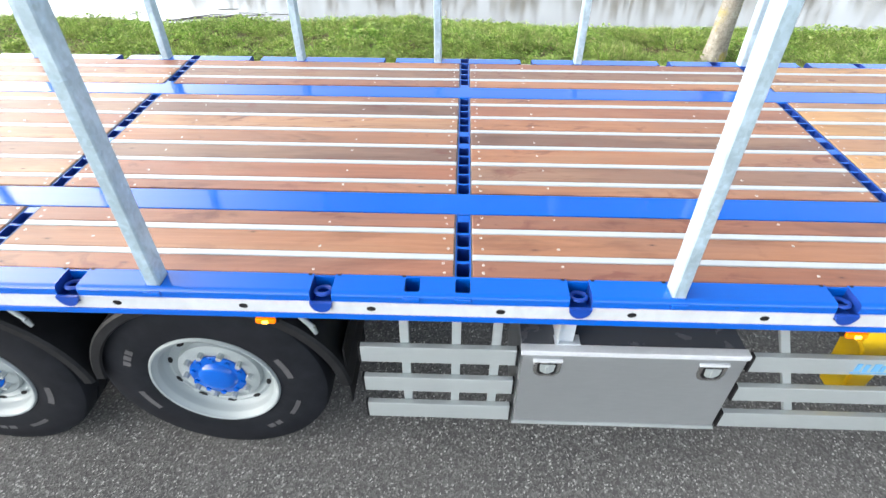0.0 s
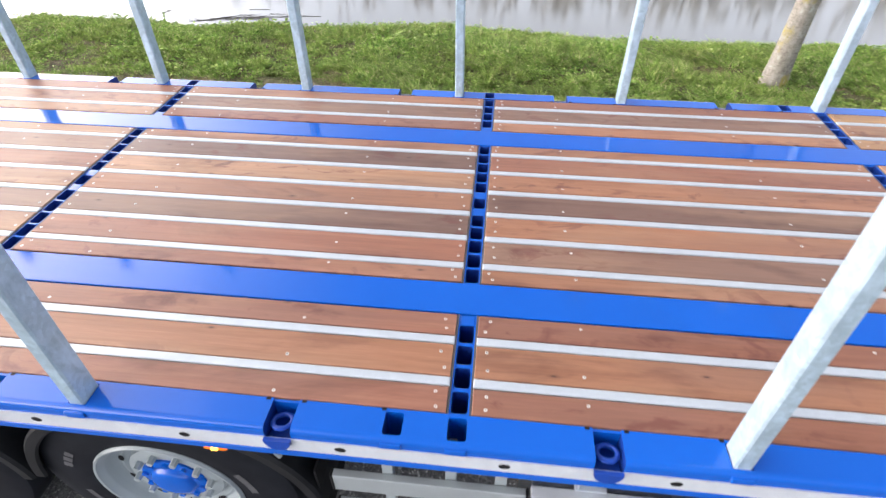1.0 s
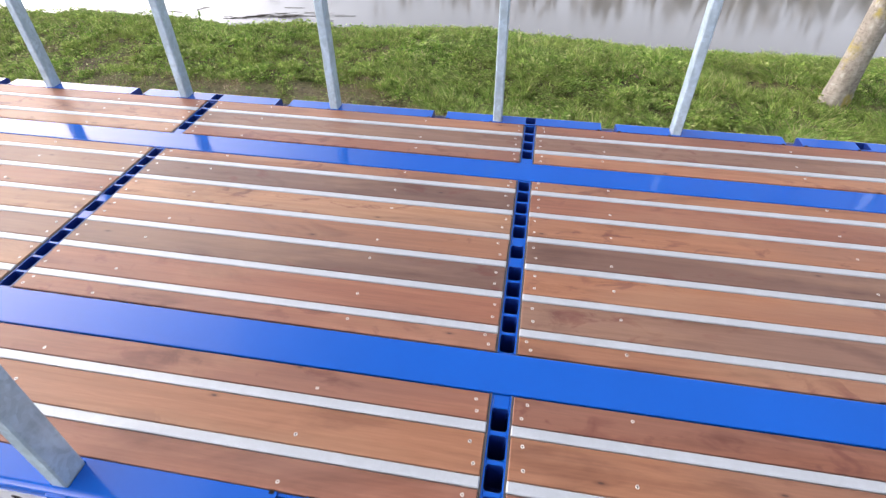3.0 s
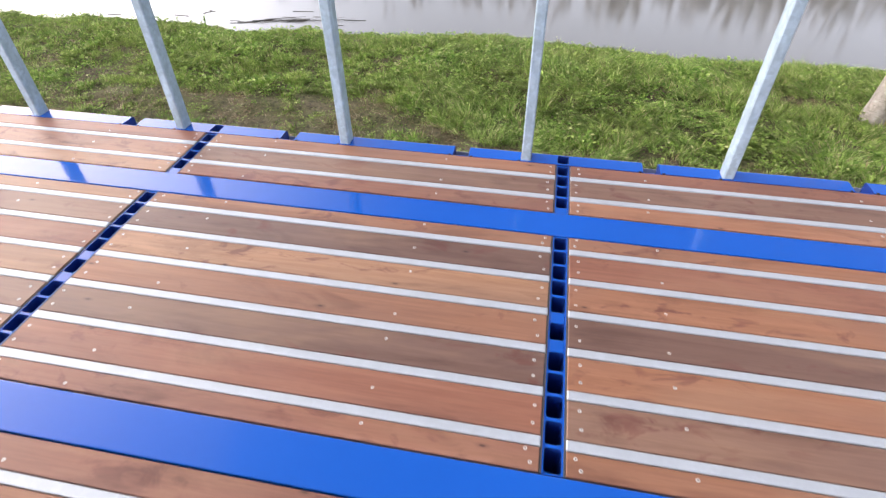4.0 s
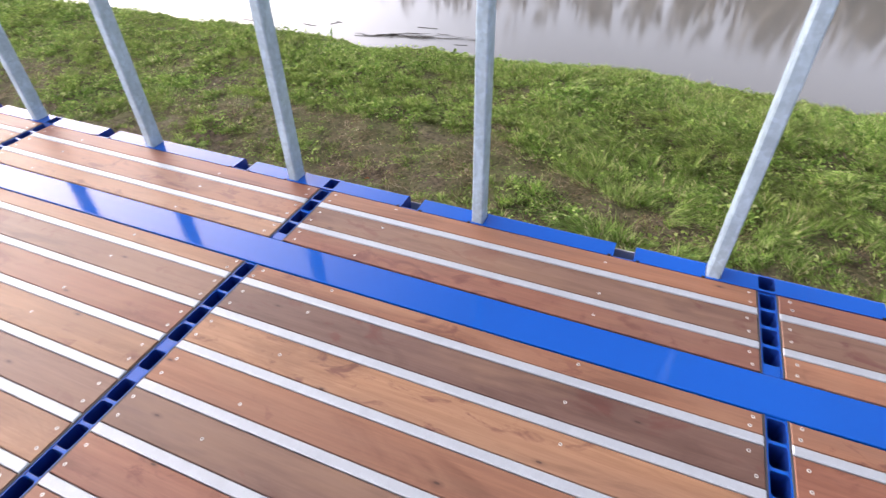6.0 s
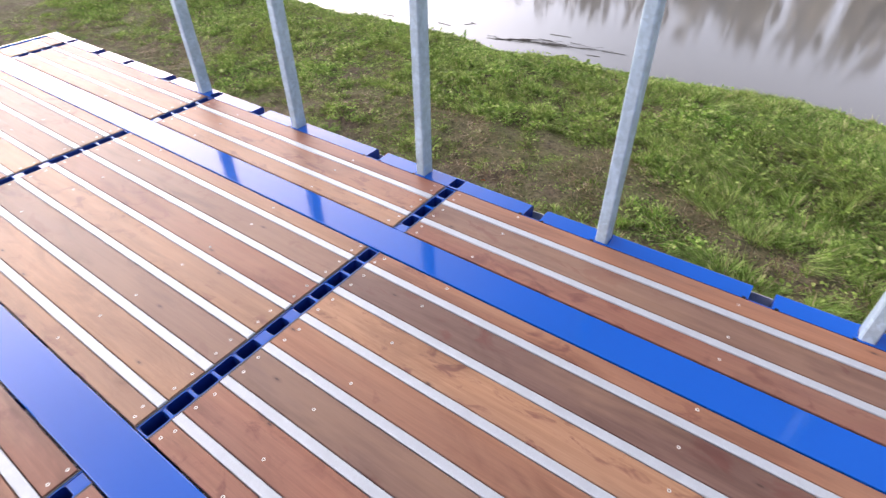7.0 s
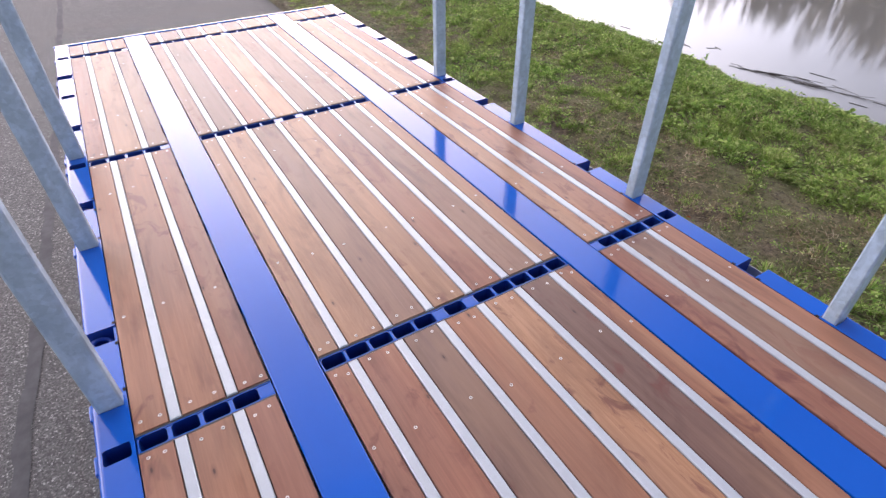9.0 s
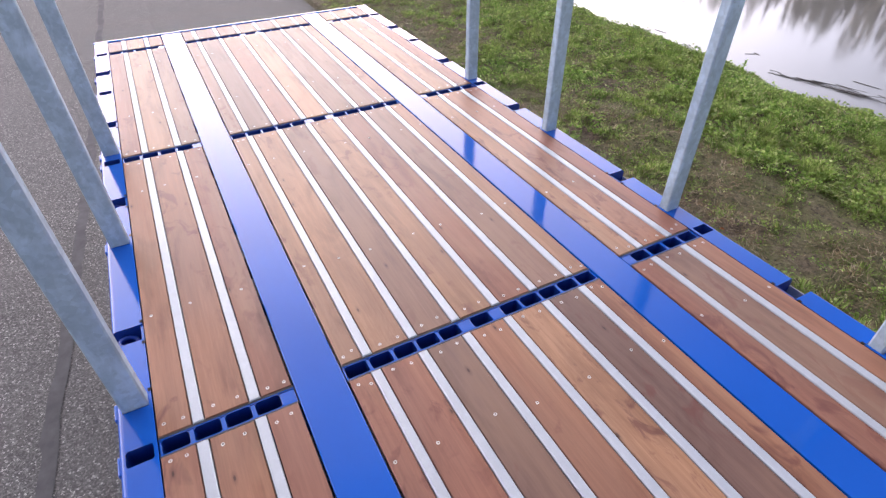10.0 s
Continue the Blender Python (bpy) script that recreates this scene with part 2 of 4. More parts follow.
def bark_material():
    m, b, n, l = material("bark", 0.9)
    v = coords(n, l, (1, 1, 0.7))
    c = ramp(n, l, noise_tex(n, l, v, 16.0, 7, 0.7), [(0.3, (0.15, 0.13, 0.11)), (0.5, (0.29, 0.265, 0.23)), (0.72, (0.42, 0.40, 0.36))])
    rings = noise_tex(n, l, coords(n, l, (1, 1, 7.0)), 9.0, 4, 0.6)
    c = mix(n, l, ramp(n, l, rings, [(0.55, grey(0.0)), (0.66, grey(0.6))]), c, (0.13, 0.11, 0.09))
    c = mix(n, l, ramp(n, l, noise_tex(n, l, v, 5.0, 4), [(0.54, grey(0.0)), (0.64, grey(0.85))]), c, (0.33, 0.27, 0.05))
    c = mix(n, l, ramp(n, l, noise_tex(n, l, v, 8.0, 3), [(0.62, grey(0.0)), (0.7, grey(0.6))]), c, (0.5, 0.5, 0.45))
    l.new(c, b.inputs["Base Color"])
    bump(n, l, b, noise_tex(n, l, v, 30.0, 6, 0.7), 0.8, 0.012)
    return m


def rubber_material(name, color, rough=0.75):
    m, b, n, l = material(name, rough, 0.0, color)
    v = coords(n, l)
    c = mix(n, l, ramp(n, l, noise_tex(n, l, v, 7.0, 6, 0.65), [(0.4, grey(0.0)), (0.75, grey(0.6))]), color, tuple(x * 1.9 + 0.004 for x in color))
    l.new(c, b.inputs["Base Color"])
    b.inputs["Specular IOR Level"].default_value = 0.18
    bump(n, l, b, noise_tex(n, l, v, 120.0, 4), 0.2, 0.001)
    return m


def brushed_material(name, color, rough, metal):
    m, b, n, l = material(name, rough, metal, color)
    v = coords(n, l, (0.05, 1, 1))
    g = noise_tex(n, l, v, 300.0, 4, 0.6)
    l.new(mix(n, l, g, tuple(x * 0.88 for x in color), tuple(min(1, x * 1.08) for x in color)), b.inputs["Base Color"])
    l.new(ramp(n, l, noise_tex(n, l, coords(n, l), 6.0, 5), [(0.3, grey(rough * 0.8)), (0.7, grey(rough * 1.25))]), b.inputs["Roughness"])
    return m


def lamp_material(name, color, strength):
    m, b, n, l = material(name, 0.25, 0.0, color)
    b.inputs["Emission Color"].default_value = (*color, 1)
    b.inputs["Emission Strength"].default_value = strength
    return m


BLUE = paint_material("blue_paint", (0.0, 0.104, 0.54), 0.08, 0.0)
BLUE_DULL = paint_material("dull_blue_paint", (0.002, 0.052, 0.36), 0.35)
# shaded copy of the blue paint, for pocket insides and the underframe
BLUE_SHADED = paint_material("blue_paint_shaded", (0.003, 0.032, 0.23), 0.4)
WOOD = wood_material()
STRIP = galvanised("galvanised_strip", (0.5, 0.548, 0.595), 0.42, 0.2, 300.0, 0.28)
STAKE = galvanised("galvanised_stake", (0.40, 0.52, 0.60), 0.45, 0.25, 60.0, 1.0)
BAND = galvanised("galvanised_rail", (0.63, 0.66, 0.70), 0.4, 0.15, 300.0, 0.4)
ZINC = material("zinc_screw", 0.4, 0.25, (0.74, 0.72, 0.68))[0]
# black rubber; also blackens holes and recesses in place of shade
DARK = rubber_material("black_rubber_and_shade", (0.009, 0.009, 0.01))
SEAL = rubber_material("grey_sealant", (0.07, 0.075, 0.085), 0.6)
TYRE = rubber_material("tyre_rubber", (0.007, 0.0082, 0.0115), 0.7)
PLASTIC = rubber_material("black_mudguard_plastic", (0.012, 0.0125, 0.014), 0.45)
RIM = paint_material("silver_rim_paint", (0.31, 0.35, 0.36), 0.4)
ALU = brushed_material("anodised_aluminium", (0.45, 0.495, 0.505), 0.42, 0.45)
STEEL = brushed_material("stainless_steel", (0.375, 0.40, 0.415), 0.42, 0.65)
CHROME = brushed_material("polished_latch_steel", (0.42, 0.42, 0.42), 0.25, 0.9)
# dark reflection in the tool box's steel top, put into a colour
TOP_REFLECTION = paint_material("dark_top_reflection", (0.075, 0.082, 0.098), 0.22)
YELLOW = paint_material("yellow_plastic", (0.80, 0.52, 0.008), 0.4)
AMBER = lamp_material("amber_lamp", (1.0, 0.2, 0.0), 0.45)
AMBER_CORE = lamp_material("amber_diode", (1.0, 0.5, 0.05), 6.0)
STICKER = material("pale_blue_sticker", 0.5, 0.0, (0.13, 0.38, 0.64))[0]
TYRE_MARK = rubber_material("worn_tyre_marking", (0.075, 0.075, 0.08))
ASPHALT = asphalt_material()
TAR = rubber_material("tar_seam", (0.095, 0.095, 0.1), 0.8)
SOIL = soil_material()
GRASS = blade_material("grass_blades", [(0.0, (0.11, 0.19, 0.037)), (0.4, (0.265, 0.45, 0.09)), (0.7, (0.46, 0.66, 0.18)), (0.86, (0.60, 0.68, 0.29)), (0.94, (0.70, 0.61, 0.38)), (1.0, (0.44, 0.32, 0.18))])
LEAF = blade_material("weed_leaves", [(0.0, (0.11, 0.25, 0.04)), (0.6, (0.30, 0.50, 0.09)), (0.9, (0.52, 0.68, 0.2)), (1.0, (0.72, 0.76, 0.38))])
STRAW = blade_material("dry_straw", [(0.0, (0.16, 0.11, 0.06)), (0.6, (0.34, 0.26, 0.15)), (1.0, (0.62, 0.54, 0.38))], (0.30, 0.25, 0.13))
REED = blade_material("dry_reeds", [(0.0, (0.26, 0.2, 0.14)), (0.5, (0.58, 0.51, 0.4)), (1.0, (0.84, 0.78, 0.66))], (0.5, 0.43, 0.3))
PLUME = blade_material("reed_plumes", [(0.0, (0.09, 0.062, 0.04)), (1.0, (0.22, 0.17, 0.115))], (0.14, 0.105, 0.07))
DEADREED = material("wet_reed_stalks", 0.6, 0.0, (0.05, 0.042, 0.035))[0]
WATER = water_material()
BARK = bark_material()


# ---- mesh helpers ----
def link(name, bm, mat, parent=None, label="", smooth=False):
    me = bpy.data.meshes.new(name)
    bm.normal_update()
    bm.to_mesh(me)
    bm.free()
    for one in (mat if isinstance(mat, (list, tuple)) else [mat]):
        me.materials.append(one)
    if smooth:
        me.shade_smooth()
        me.set_sharp_from_angle(angle=radians(35))
    ob = new(name, me)
    ob.parent = parent
    if label:
        ob["label"] = label
    return ob


def part(name, bm, mat, parent, label="", smooth=False):
    return link(name, bm, mat, parent, label, smooth)


def shared(name, me, parent, at, turn=None):
    """An object of its own on a mesh that alike pieces share."""
    ob = new(name, me)
    ob.parent = parent
    ob.location = at
    if turn:
        ob.rotation_euler = turn
    return ob


def mesh_of(bm, name, mats, smooth=False):
    me = bpy.data.meshes.new(name)
    bm.normal_update()
    bm.to_mesh(me)
    bm.free()
    for one in mats:
        me.materials.append(one)
    if smooth:
        me.shade_smooth()
        me.set_sharp_from_angle(angle=radians(35))
    return me


def box(bm, x0, x1, y0, y1, z0, z1, slot=0):
    v = [bm.verts.new(c) for c in ((x0, y0, z0), (x1, y0, z0), (x1, y1, z0), (x0, y1, z0), (x0, y0, z1), (x1, y0, z1), (x1, y1, z1), (x0, y1, z1))]
    for f in ((3, 2, 1, 0), (4, 5, 6, 7), (0, 1, 5, 4), (1, 2, 6, 5), (2, 3, 7, 6), (3, 0, 4, 7)):
        bm.faces.new([v[i] for i in f]).material_index = slot


def soft_box(bm, x0, x1, y0, y1, z0, z1, r=0.003):
    """A box with bevelled upright and upper edges."""
    t = bmesh.new()
    box(t, x0, x1, y0, y1, z0, z1)
    bmesh.ops.bevel(t, geom=t.edges[:], offset=r, segments=2, profile=0.5, affect="EDGES")
    me = bpy.data.meshes.new("tmp")
    t.to_mesh(me)
    t.free()
    bm.from_mesh(me)
    bpy.data.meshes.remove(me)


def extrude_x(bm, outline, x0, x1):
    """An outline of (y, z), counter-clockwise as seen from +x, drawn out from x0 to x1."""
    a = [bm.verts.new((x0, y, z)) for y, z in outline]
    b = [bm.verts.new((x1, y, z)) for y, z in outline]
    n = len(outline)
    for i in range(n):
        bm.faces.new((a[i], a[(i + 1) % n], b[(i + 1) % n], b[i]))
    bm.faces.new(a[::-1])
    bm.faces.new(b)


def extrude_y(bm, outline, y0, y1):
    """An outline of (x, z) drawn out from y0 to y1."""
    a = [bm.verts.new((x, y0, z)) for x, z in outline]
    b = [bm.verts.new((x, y1, z)) for x, z in outline]
    n = len(outline)
    for i in range(n):
        bm.faces.new((a[i], a[(i + 1) % n], b[(i + 1) % n], b[i]))
    bm.faces.new(a[::-1])
    bm.faces.new(b)
    bmesh.ops.recalc_face_normals(bm, faces=bm.faces[:])


def lathe_y(bm, profile, segments=48, start=0.0, turn=2 * math.pi):
    """A profile of (radius, y) turned round the y axis."""
    whole = abs(turn - 2 * math.pi) < 1e-6
    rings = []
    count = segments if whole else segments + 1
    for i in range(count):
        a = start + turn * i / segments
        rings.append([bm.verts.new((r * math.cos(a), y, r * math.sin(a))) for r, y in profile])
    for i in range(segments):
        p, q = rings[i], rings[(i + 1) % count]
        for k in range(len(profile) - 1):
            bm.faces.new((p[k], p[k + 1], q[k + 1], q[k]))
    bmesh.ops.recalc_face_normals(bm, faces=bm.faces[:])


def tube(bm, a, b, r0, r1, sides=8):
    a, b = Vector(a), Vector(b)
    d = (b - a).normalized()
    u = d.orthogonal().normalized()
    w = d.cross(u)
    ring = [[bm.verts.new(p + r * (math.cos(2 * math.pi * i / sides) * u + math.sin(2 * math.pi * i / sides) * w)) for i in range(sides)] for p, r in ((a, r0), (b, r1))]
    for i in range(sides):
        j = (i + 1) % sides
        bm.faces.new((ring[0][i], ring[0][j], ring[1][j], ring[1][i]))
    bm.faces.new(ring[0][::-1])
    bm.faces.new(ring[1])


def blades_mesh(name, base, lean, side, height, mat):
    """Many tapering blades: five corners each, from arrays of their feet, leans, half widths and heights."""
    n = len(base)
    up = np.zeros((n, 3))
    up[:, 2] = 1
    mid = base + lean * 0.45 + up * (height * 0.6)[:, None]
    tip = base + lean + up * height[:, None]
    v = np.stack([base - side, base + side, mid + side * 0.8, mid - side * 0.8, tip], axis=1).reshape(-1, 3)
    me = bpy.data.meshes.new(name)
    me.vertices.add(5 * n)
    me.vertices.foreach_set("co", v.ravel())
    idx = (np.arange(n)[:, None] * 5 + np.array([0, 1, 2, 3, 3, 2, 4])[None]).ravel()
    me.loops.add(7 * n)
    me.loops.foreach_set("vertex_index", idx.astype(np.int32))
    starts = (np.arange(n)[:, None] * 7 + np.array([0, 4])[None]).ravel()
    me.polygons.add(2 * n)
    me.polygons.foreach_set("loop_start", starts.astype(np.int32))
    me.update(calc_edges=True)
    me.materials.append(mat)
    return new(name, me)


# ---- ground, road, canal ----
WATER_Z = -0.50
ROAD_EDGE = 3.35
ROAD_Z = -0.065


def bank_y(x):
    return 6.47 + 0.42 * math.exp(-((x + 0.8) / 1.5) ** 2) + 0.1 * (1 - math.tanh((x + 2.2) * 1.5)) - 0.17 * math.exp(-((x + 4.4) / 0.7) ** 2) + 0.12 * noise.noise((x * 0.9, 3.1, 0.0))


def ground_z(x, y):
    if y < ROAD_EDGE:
        return -0.13
    clod = max(0.0, 1 - abs(y - 4.3) / 1.6) * (0.035 * noise.noise((x * 6.0, y * 6.0, 3.0)) + 0.02 * noise.noise((x * 13.0, y * 13.0, 1.0)))
    lump = clod + 0.05 * noise.noise((x * 0.9, y * 0.9, 0.0)) + 0.025 * noise.noise((x * 3.1, y * 3.1, 5.0))
    edge = bank_y(x)
    z = 0.02 + lump + 0.05 * min(1.0, (y - ROAD_EDGE) / 3.0)
    if y > edge:
        z -= min(1.25, 0.15 * (y - edge) ** 2)
    if y > 16.4:
        z = max(z, min(0.25, -1.3 + (y - 16.4) * 0.7))
    return z


def build_ground():
    xs = np.concatenate([np.linspace(-400, -60, 9), np.linspace(-52, -16, 10), np.arange(-13, 9.01, 0.08), np.linspace(12, 48, 10), np.linspace(60, 400, 9)])
    ys = np.concatenate([np.linspace(-400, -20, 10), [-9.0, 0.0, 3.2, ROAD_EDGE - 0.01, ROAD_EDGE + 0.01], np.arange(3.42, 7.6, 0.07), np.arange(7.7, 10.2, 0.18), np.arange(11, 20.1, 0.9), np.linspace(26, 60, 6), np.linspace(100, 400, 6)])
    me = bpy.data.meshes.new("ground")
    verts = [(float(x), float(y), ground_z(float(x), float(y))) for y in ys for x in xs]
    w = len(xs)
    faces = [(j * w + i, j * w + i + 1, (j + 1) * w + i + 1, (j + 1) * w + i) for j in range(len(ys) - 1) for i in range(w - 1)]
    me.from_pydata(verts, [], faces)
    me.materials.append(SOIL)
    me.shade_smooth()
    return tagged(new("ground", me), "muddy soil verge with moss sloping down into the canal", "ground", kind="structure")


build_ground()

bm = bmesh.new()
box(bm, -300, 300, -9, ROAD_EDGE, -0.30, ROAD_Z)
tagged(link("road", bm, ASPHALT), "worn grey asphalt with pale stone chips", "road", kind="structure")

bm = bmesh.new()
path = [(-16, -0.15), (-10.6, -0.34), (-8.0, -0.45), (-6.0, -0.56), (-4.6, -0.66), (-3.9, -0.70), (-2.8, -0.80), (-0.5, -1.0), (4.0, -1.5)]
for (xa, ya), (xb, yb) in zip(path, path[1:]):
    n = max(2, int((xb - xa) / 0.08))
    for i in range(n):
        quad = []
        for s, e in ((i / n, -1), ((i + 1) / n, -1), ((i + 1) / n, 1), (i / n, 1)):
            x = xa + (xb - xa) * s
            wob = 0.03 * noise.noise((x * 1.5, 0.0, 7.0))
            quad.append(bm.verts.new((x, ya + (yb - ya) * s + wob + e * (0.044 + 0.03 * noise.noise((x * 6, e * 3.0, 2.0))), ROAD_Z + 0.004)))
        bm.faces.new(quad)
bmesh.ops.remove_doubles(bm, verts=bm.verts[:], dist=0.0005)
tagged(link("tar_seam", bm, TAR), "dark tar-filled repair seam running along the asphalt", "road seam", kind="structure")

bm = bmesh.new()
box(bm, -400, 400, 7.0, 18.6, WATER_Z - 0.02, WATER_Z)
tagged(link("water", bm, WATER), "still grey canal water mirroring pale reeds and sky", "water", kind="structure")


# ---- the trailer: deck ----
DECK = 1.25
REAR, FRONT = -6.31, 7.2
WIDTH = 2.498
CHANNELS = [1.988 * k for k in range(-3, 4)]
STAKE_X = [0.815, -0.195, -1.197, -2.197, -3.16, -4.10, -5.08, 1.80, 2.82, 3.82, 4.82, 5.82]
STAKE_X = [x for x in STAKE_X if all(abs(x - c) > 0.09 for c in CHANNELS)]
STAKES_NEAR = (0.815, -1.197, -2.197, -3.16, -4.10)
SOCKET_X = [0.447 + 0.991 * k for k in range(-6, 7)]
NEAR_BEAM = (0.531, 0.701)
FAR_BEAM = (WIDTH - 0.701, WIDTH - 0.531)
EDGE = 0.109

trailer = new("flatbed_trailer")
tagged(trailer, "blue flatbed timber trailer with a hardwood deck, parked on asphalt", "trailer")


def mirror(y):
    return WIDTH - y


def edge_outline(y0, y1):
    """The edge rail's cross-section between two depths from its outer face."""
    pts = [(y1, 1.116), (y1, DECK)]
    if y0 <= 0.0:
        for i in range(6):
            a = math.pi / 2 + i * math.pi / 10
            pts.append((0.020 + 0.020 * math.cos(a), DECK - 0.020 + 0.020 * math.sin(a)))
        pts += [(0.0, 1.143), (-0.006, 1.139), (-0.006, 1.116)]
    else:
        pts += [(y0, DECK), (y0, 1.116)]
    return pts


def shade_inside(bm, outward=0):
    """Inner faces take the second material, a darker blue standing in for shade."""
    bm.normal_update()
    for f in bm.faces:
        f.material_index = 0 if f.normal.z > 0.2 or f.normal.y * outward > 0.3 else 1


def torus(bm, at, big, small, lean):
    """A ring lying flat at a place, its far side raised by lean."""
    rows = []
    for i in range(28):
        a = 2 * math.pi * i / 28
        rows.append([bm.verts.new((at[0] + (big + small * math.cos(b)) * math.cos(a), at[1] - (big + small * math.cos(b)) * math.sin(a), at[2] + small * math.sin(b) + lean * big * math.sin(a))) for b in (2 * math.pi * k / 8 for k in range(8))])
    faces = [bm.faces.new((rows[i][k], rows[(i + 1) % 28][k], rows[(i + 1) % 28][(k + 1) % 8], rows[i][(k + 1) % 8])) for i in range(28) for k in range(8)]
    bmesh.ops.recalc_face_normals(bm, faces=faces)


def fillets(bm, x0, x1, y0, y1, z0, z1, r):
    """Rounds the four upright corners of a rectangular hole."""
    for cx, sx in ((x0, 1), (x1, -1)):
        for cy, sy in ((y0, 1), (y1, -1)):
            pts = [(cx, cy)] + [(cx + sx * r * (1 - math.sin(a)), cy + sy * r * (1 - math.cos(a))) for a in (0, math.pi / 6, math.pi / 3, math.pi / 2)]
            low, top = [[bm.verts.new((x, y, z)) for x, y in pts] for z in (z0, z1)]
            faces = [bm.faces.new(top), bm.faces.new(low[::-1])] + [bm.faces.new((low[i], low[(i + 1) % 5], top[(i + 1) % 5], top[i])) for i in range(5)]
            bmesh.ops.recalc_face_normals(bm, faces=faces)


def build_edge_rail(far):
    bm = bmesh.new()
    cuts = [(x, 0.084, "socket") for x in SOCKET_X] + [(x, 0.058, "slot") for x in STAKE_X + CHANNELS]
    cuts = sorted(c for c in cuts if REAR + 0.1 < c[0] < FRONT - 0.1)
    at = REAR
    for x, w, kind in cuts:
        if x - w / 2 > at:
            extrude_x(bm, edge_outline(0.0, EDGE), at, x - w / 2)
        if kind == "slot":
            extrude_x(bm, edge_outline(0.0, 0.020), x - w / 2, x + w / 2)
            extrude_x(bm, edge_outline(0.098, EDGE), x - w / 2, x + w / 2)
            box(bm, x - w / 2, x + w / 2, 0.021, 0.097, 1.117, 1.122)
            if x in CHANNELS or min(abs(x - c) for c in STAKES_NEAR) > 0.01:
                fillets(bm, x - w / 2, x + w / 2, 0.020, 0.098, 1.13, DECK - 0.0008, 0.010)
            soft_box(bm, x - w / 2 - 0.004, x + w / 2 + 0.004, -0.007, 0.012, 1.212, 1.238, 0.004)
        else:
            box(bm, x - w / 2, x + w / 2, 0.100, EDGE, 1.119, DECK - 0.006)
            box(bm, x - w / 2, x + w / 2, -0.006, 0.02, 1.116, 1.141)
        at = x + w / 2
    extrude_x(bm, edge_outline(0.0, EDGE), at, FRONT)
    bmesh.ops.recalc_face_normals(bm, faces=bm.faces[:])
    if far:
        for v in bm.verts:
            v.co.y = mirror(v.co.y)
        bmesh.ops.reverse_faces(bm, faces=bm.faces[:])
    shade_inside(bm, 1 if far else -1)
    rail = part("edge_rail", bm, [BLUE, BLUE_SHADED], trailer, "glossy blue side rail with stake slots and lashing notches")

    # lashing cups with a ring in every notch
    cup = bmesh.new()
    half = [(0.043 * math.cos(a), 1.212 + 0.050 * math.sin(a)) for a in np.linspace(math.pi, 2 * math.pi, 13)]
    extrude_y(cup, half, -0.017, -0.004)
    extrude_x(cup, [(0.10, 1.150), (0.10, 1.160), (-0.004, 1.190), (-0.004, 1.180)], -0.041, 0.041)
    ring = bmesh.new()
    torus(ring, (0, 0.046, 1.17) if far else (0, 0.050, 1.216), 0.026 if far else 0.030, 0.0085, 0.25)
    for b in (cup, ring):
        if far:
            for v in b.verts:
                v.co.y = mirror(v.co.y)
            bmesh.ops.recalc_face_normals(b, faces=b.faces[:])
    cup_me, ring_me = mesh_of(cup, "lashing_cup", [BLUE_DULL]), mesh_of(ring, "lashing_ring", [BLUE_DULL], True)
    for x in SOCKET_X:
        if REAR + 0.1 < x < FRONT - 0.1 and not far:
            shared("lashing_cup", cup_me, rail, (x, 0, 0))
            shared("lashing_ring", ring_me, rail, (x, 0, 0))

    # black blocks: shade of relief cuts where the boards meet the notches and slots
    cut = bmesh.new()
    box(cut, -0.007, 0.007, -0.005, 0.005, -0.01, 0.0012)
    cut_me = mesh_of(cut, "relief_cut_shade", [DARK])
    for x in [c + s for c in SOCKET_X for s in (-0.058, 0.058)] + [c - 0.036 for c in STAKE_X if c < 2]:
        if REAR + 0.1 < x < FRONT - 0.1:
            y = EDGE - 0.004
            shared("relief_cut_shade", cut_me, rail, (x, mirror(y) if far else y, DECK))

    # the bright perforated band on the outer face
    bm = bmesh.new()
    y = -0.004 if not far else WIDTH + 0.004
    yb = 0.0 if not far else WIDTH
    z0, z1, zc = 1.145, 1.207, 1.176
    at = REAR + 0.02
    holes = [0.1475 + 0.5 * k for k in range(-12, 14)]
    holes = [h for h in holes if REAR + 0.1 < h < FRONT - 0.1]
    for h in holes:
        v = [bm.verts.new(c) for c in ((at, y, z0), (h - 0.03, y, z0), (h - 0.03, y, z1), (at, y, z1))]
        bm.faces.new(v)
        ang = [math.pi * i / 4 for i in range(8)]
        inner = [bm.verts.new((h + 0.019 * math.cos(a), y, zc + 0.0135 * math.sin(a))) for a in ang]
        outer = [bm.verts.new((h + 0.03 * max(-1, min(1, 1.43 * math.cos(a))), y, zc + (z1 - zc) * max(-1, min(1, 1.43 * math.sin(a))))) for a in ang]
        # hole walls and backs are black in place of the shade inside
        deep = [bm.verts.new((c.co.x, yb, c.co.z)) for c in inner]
        for i in range(8):
            j = (i + 1) % 8
            bm.faces.new((inner[i], outer[i], outer[j], inner[j]))
            bm.faces.new((inner[i], inner[j], deep[j], deep[i])).material_index = 1
        bm.faces.new([bm.verts.new((c.co.x, yb + (-0.002 if not far else 0.002), c.co.z)) for c in inner]).material_index = 1
        at = h + 0.03
    v = [bm.verts.new(c) for c in ((at, y, z0), (FRONT - 0.02, y, z0), (FRONT - 0.02, y, z1), (at, y, z1))]
    bm.faces.new(v)
    for z in (z0, z1):
        v = [bm.verts.new(c) for c in ((REAR + 0.02, y, z), (FRONT - 0.02, y, z), (FRONT - 0.02, yb, z), (REAR + 0.02, yb, z))]
        bm.faces.new(v)
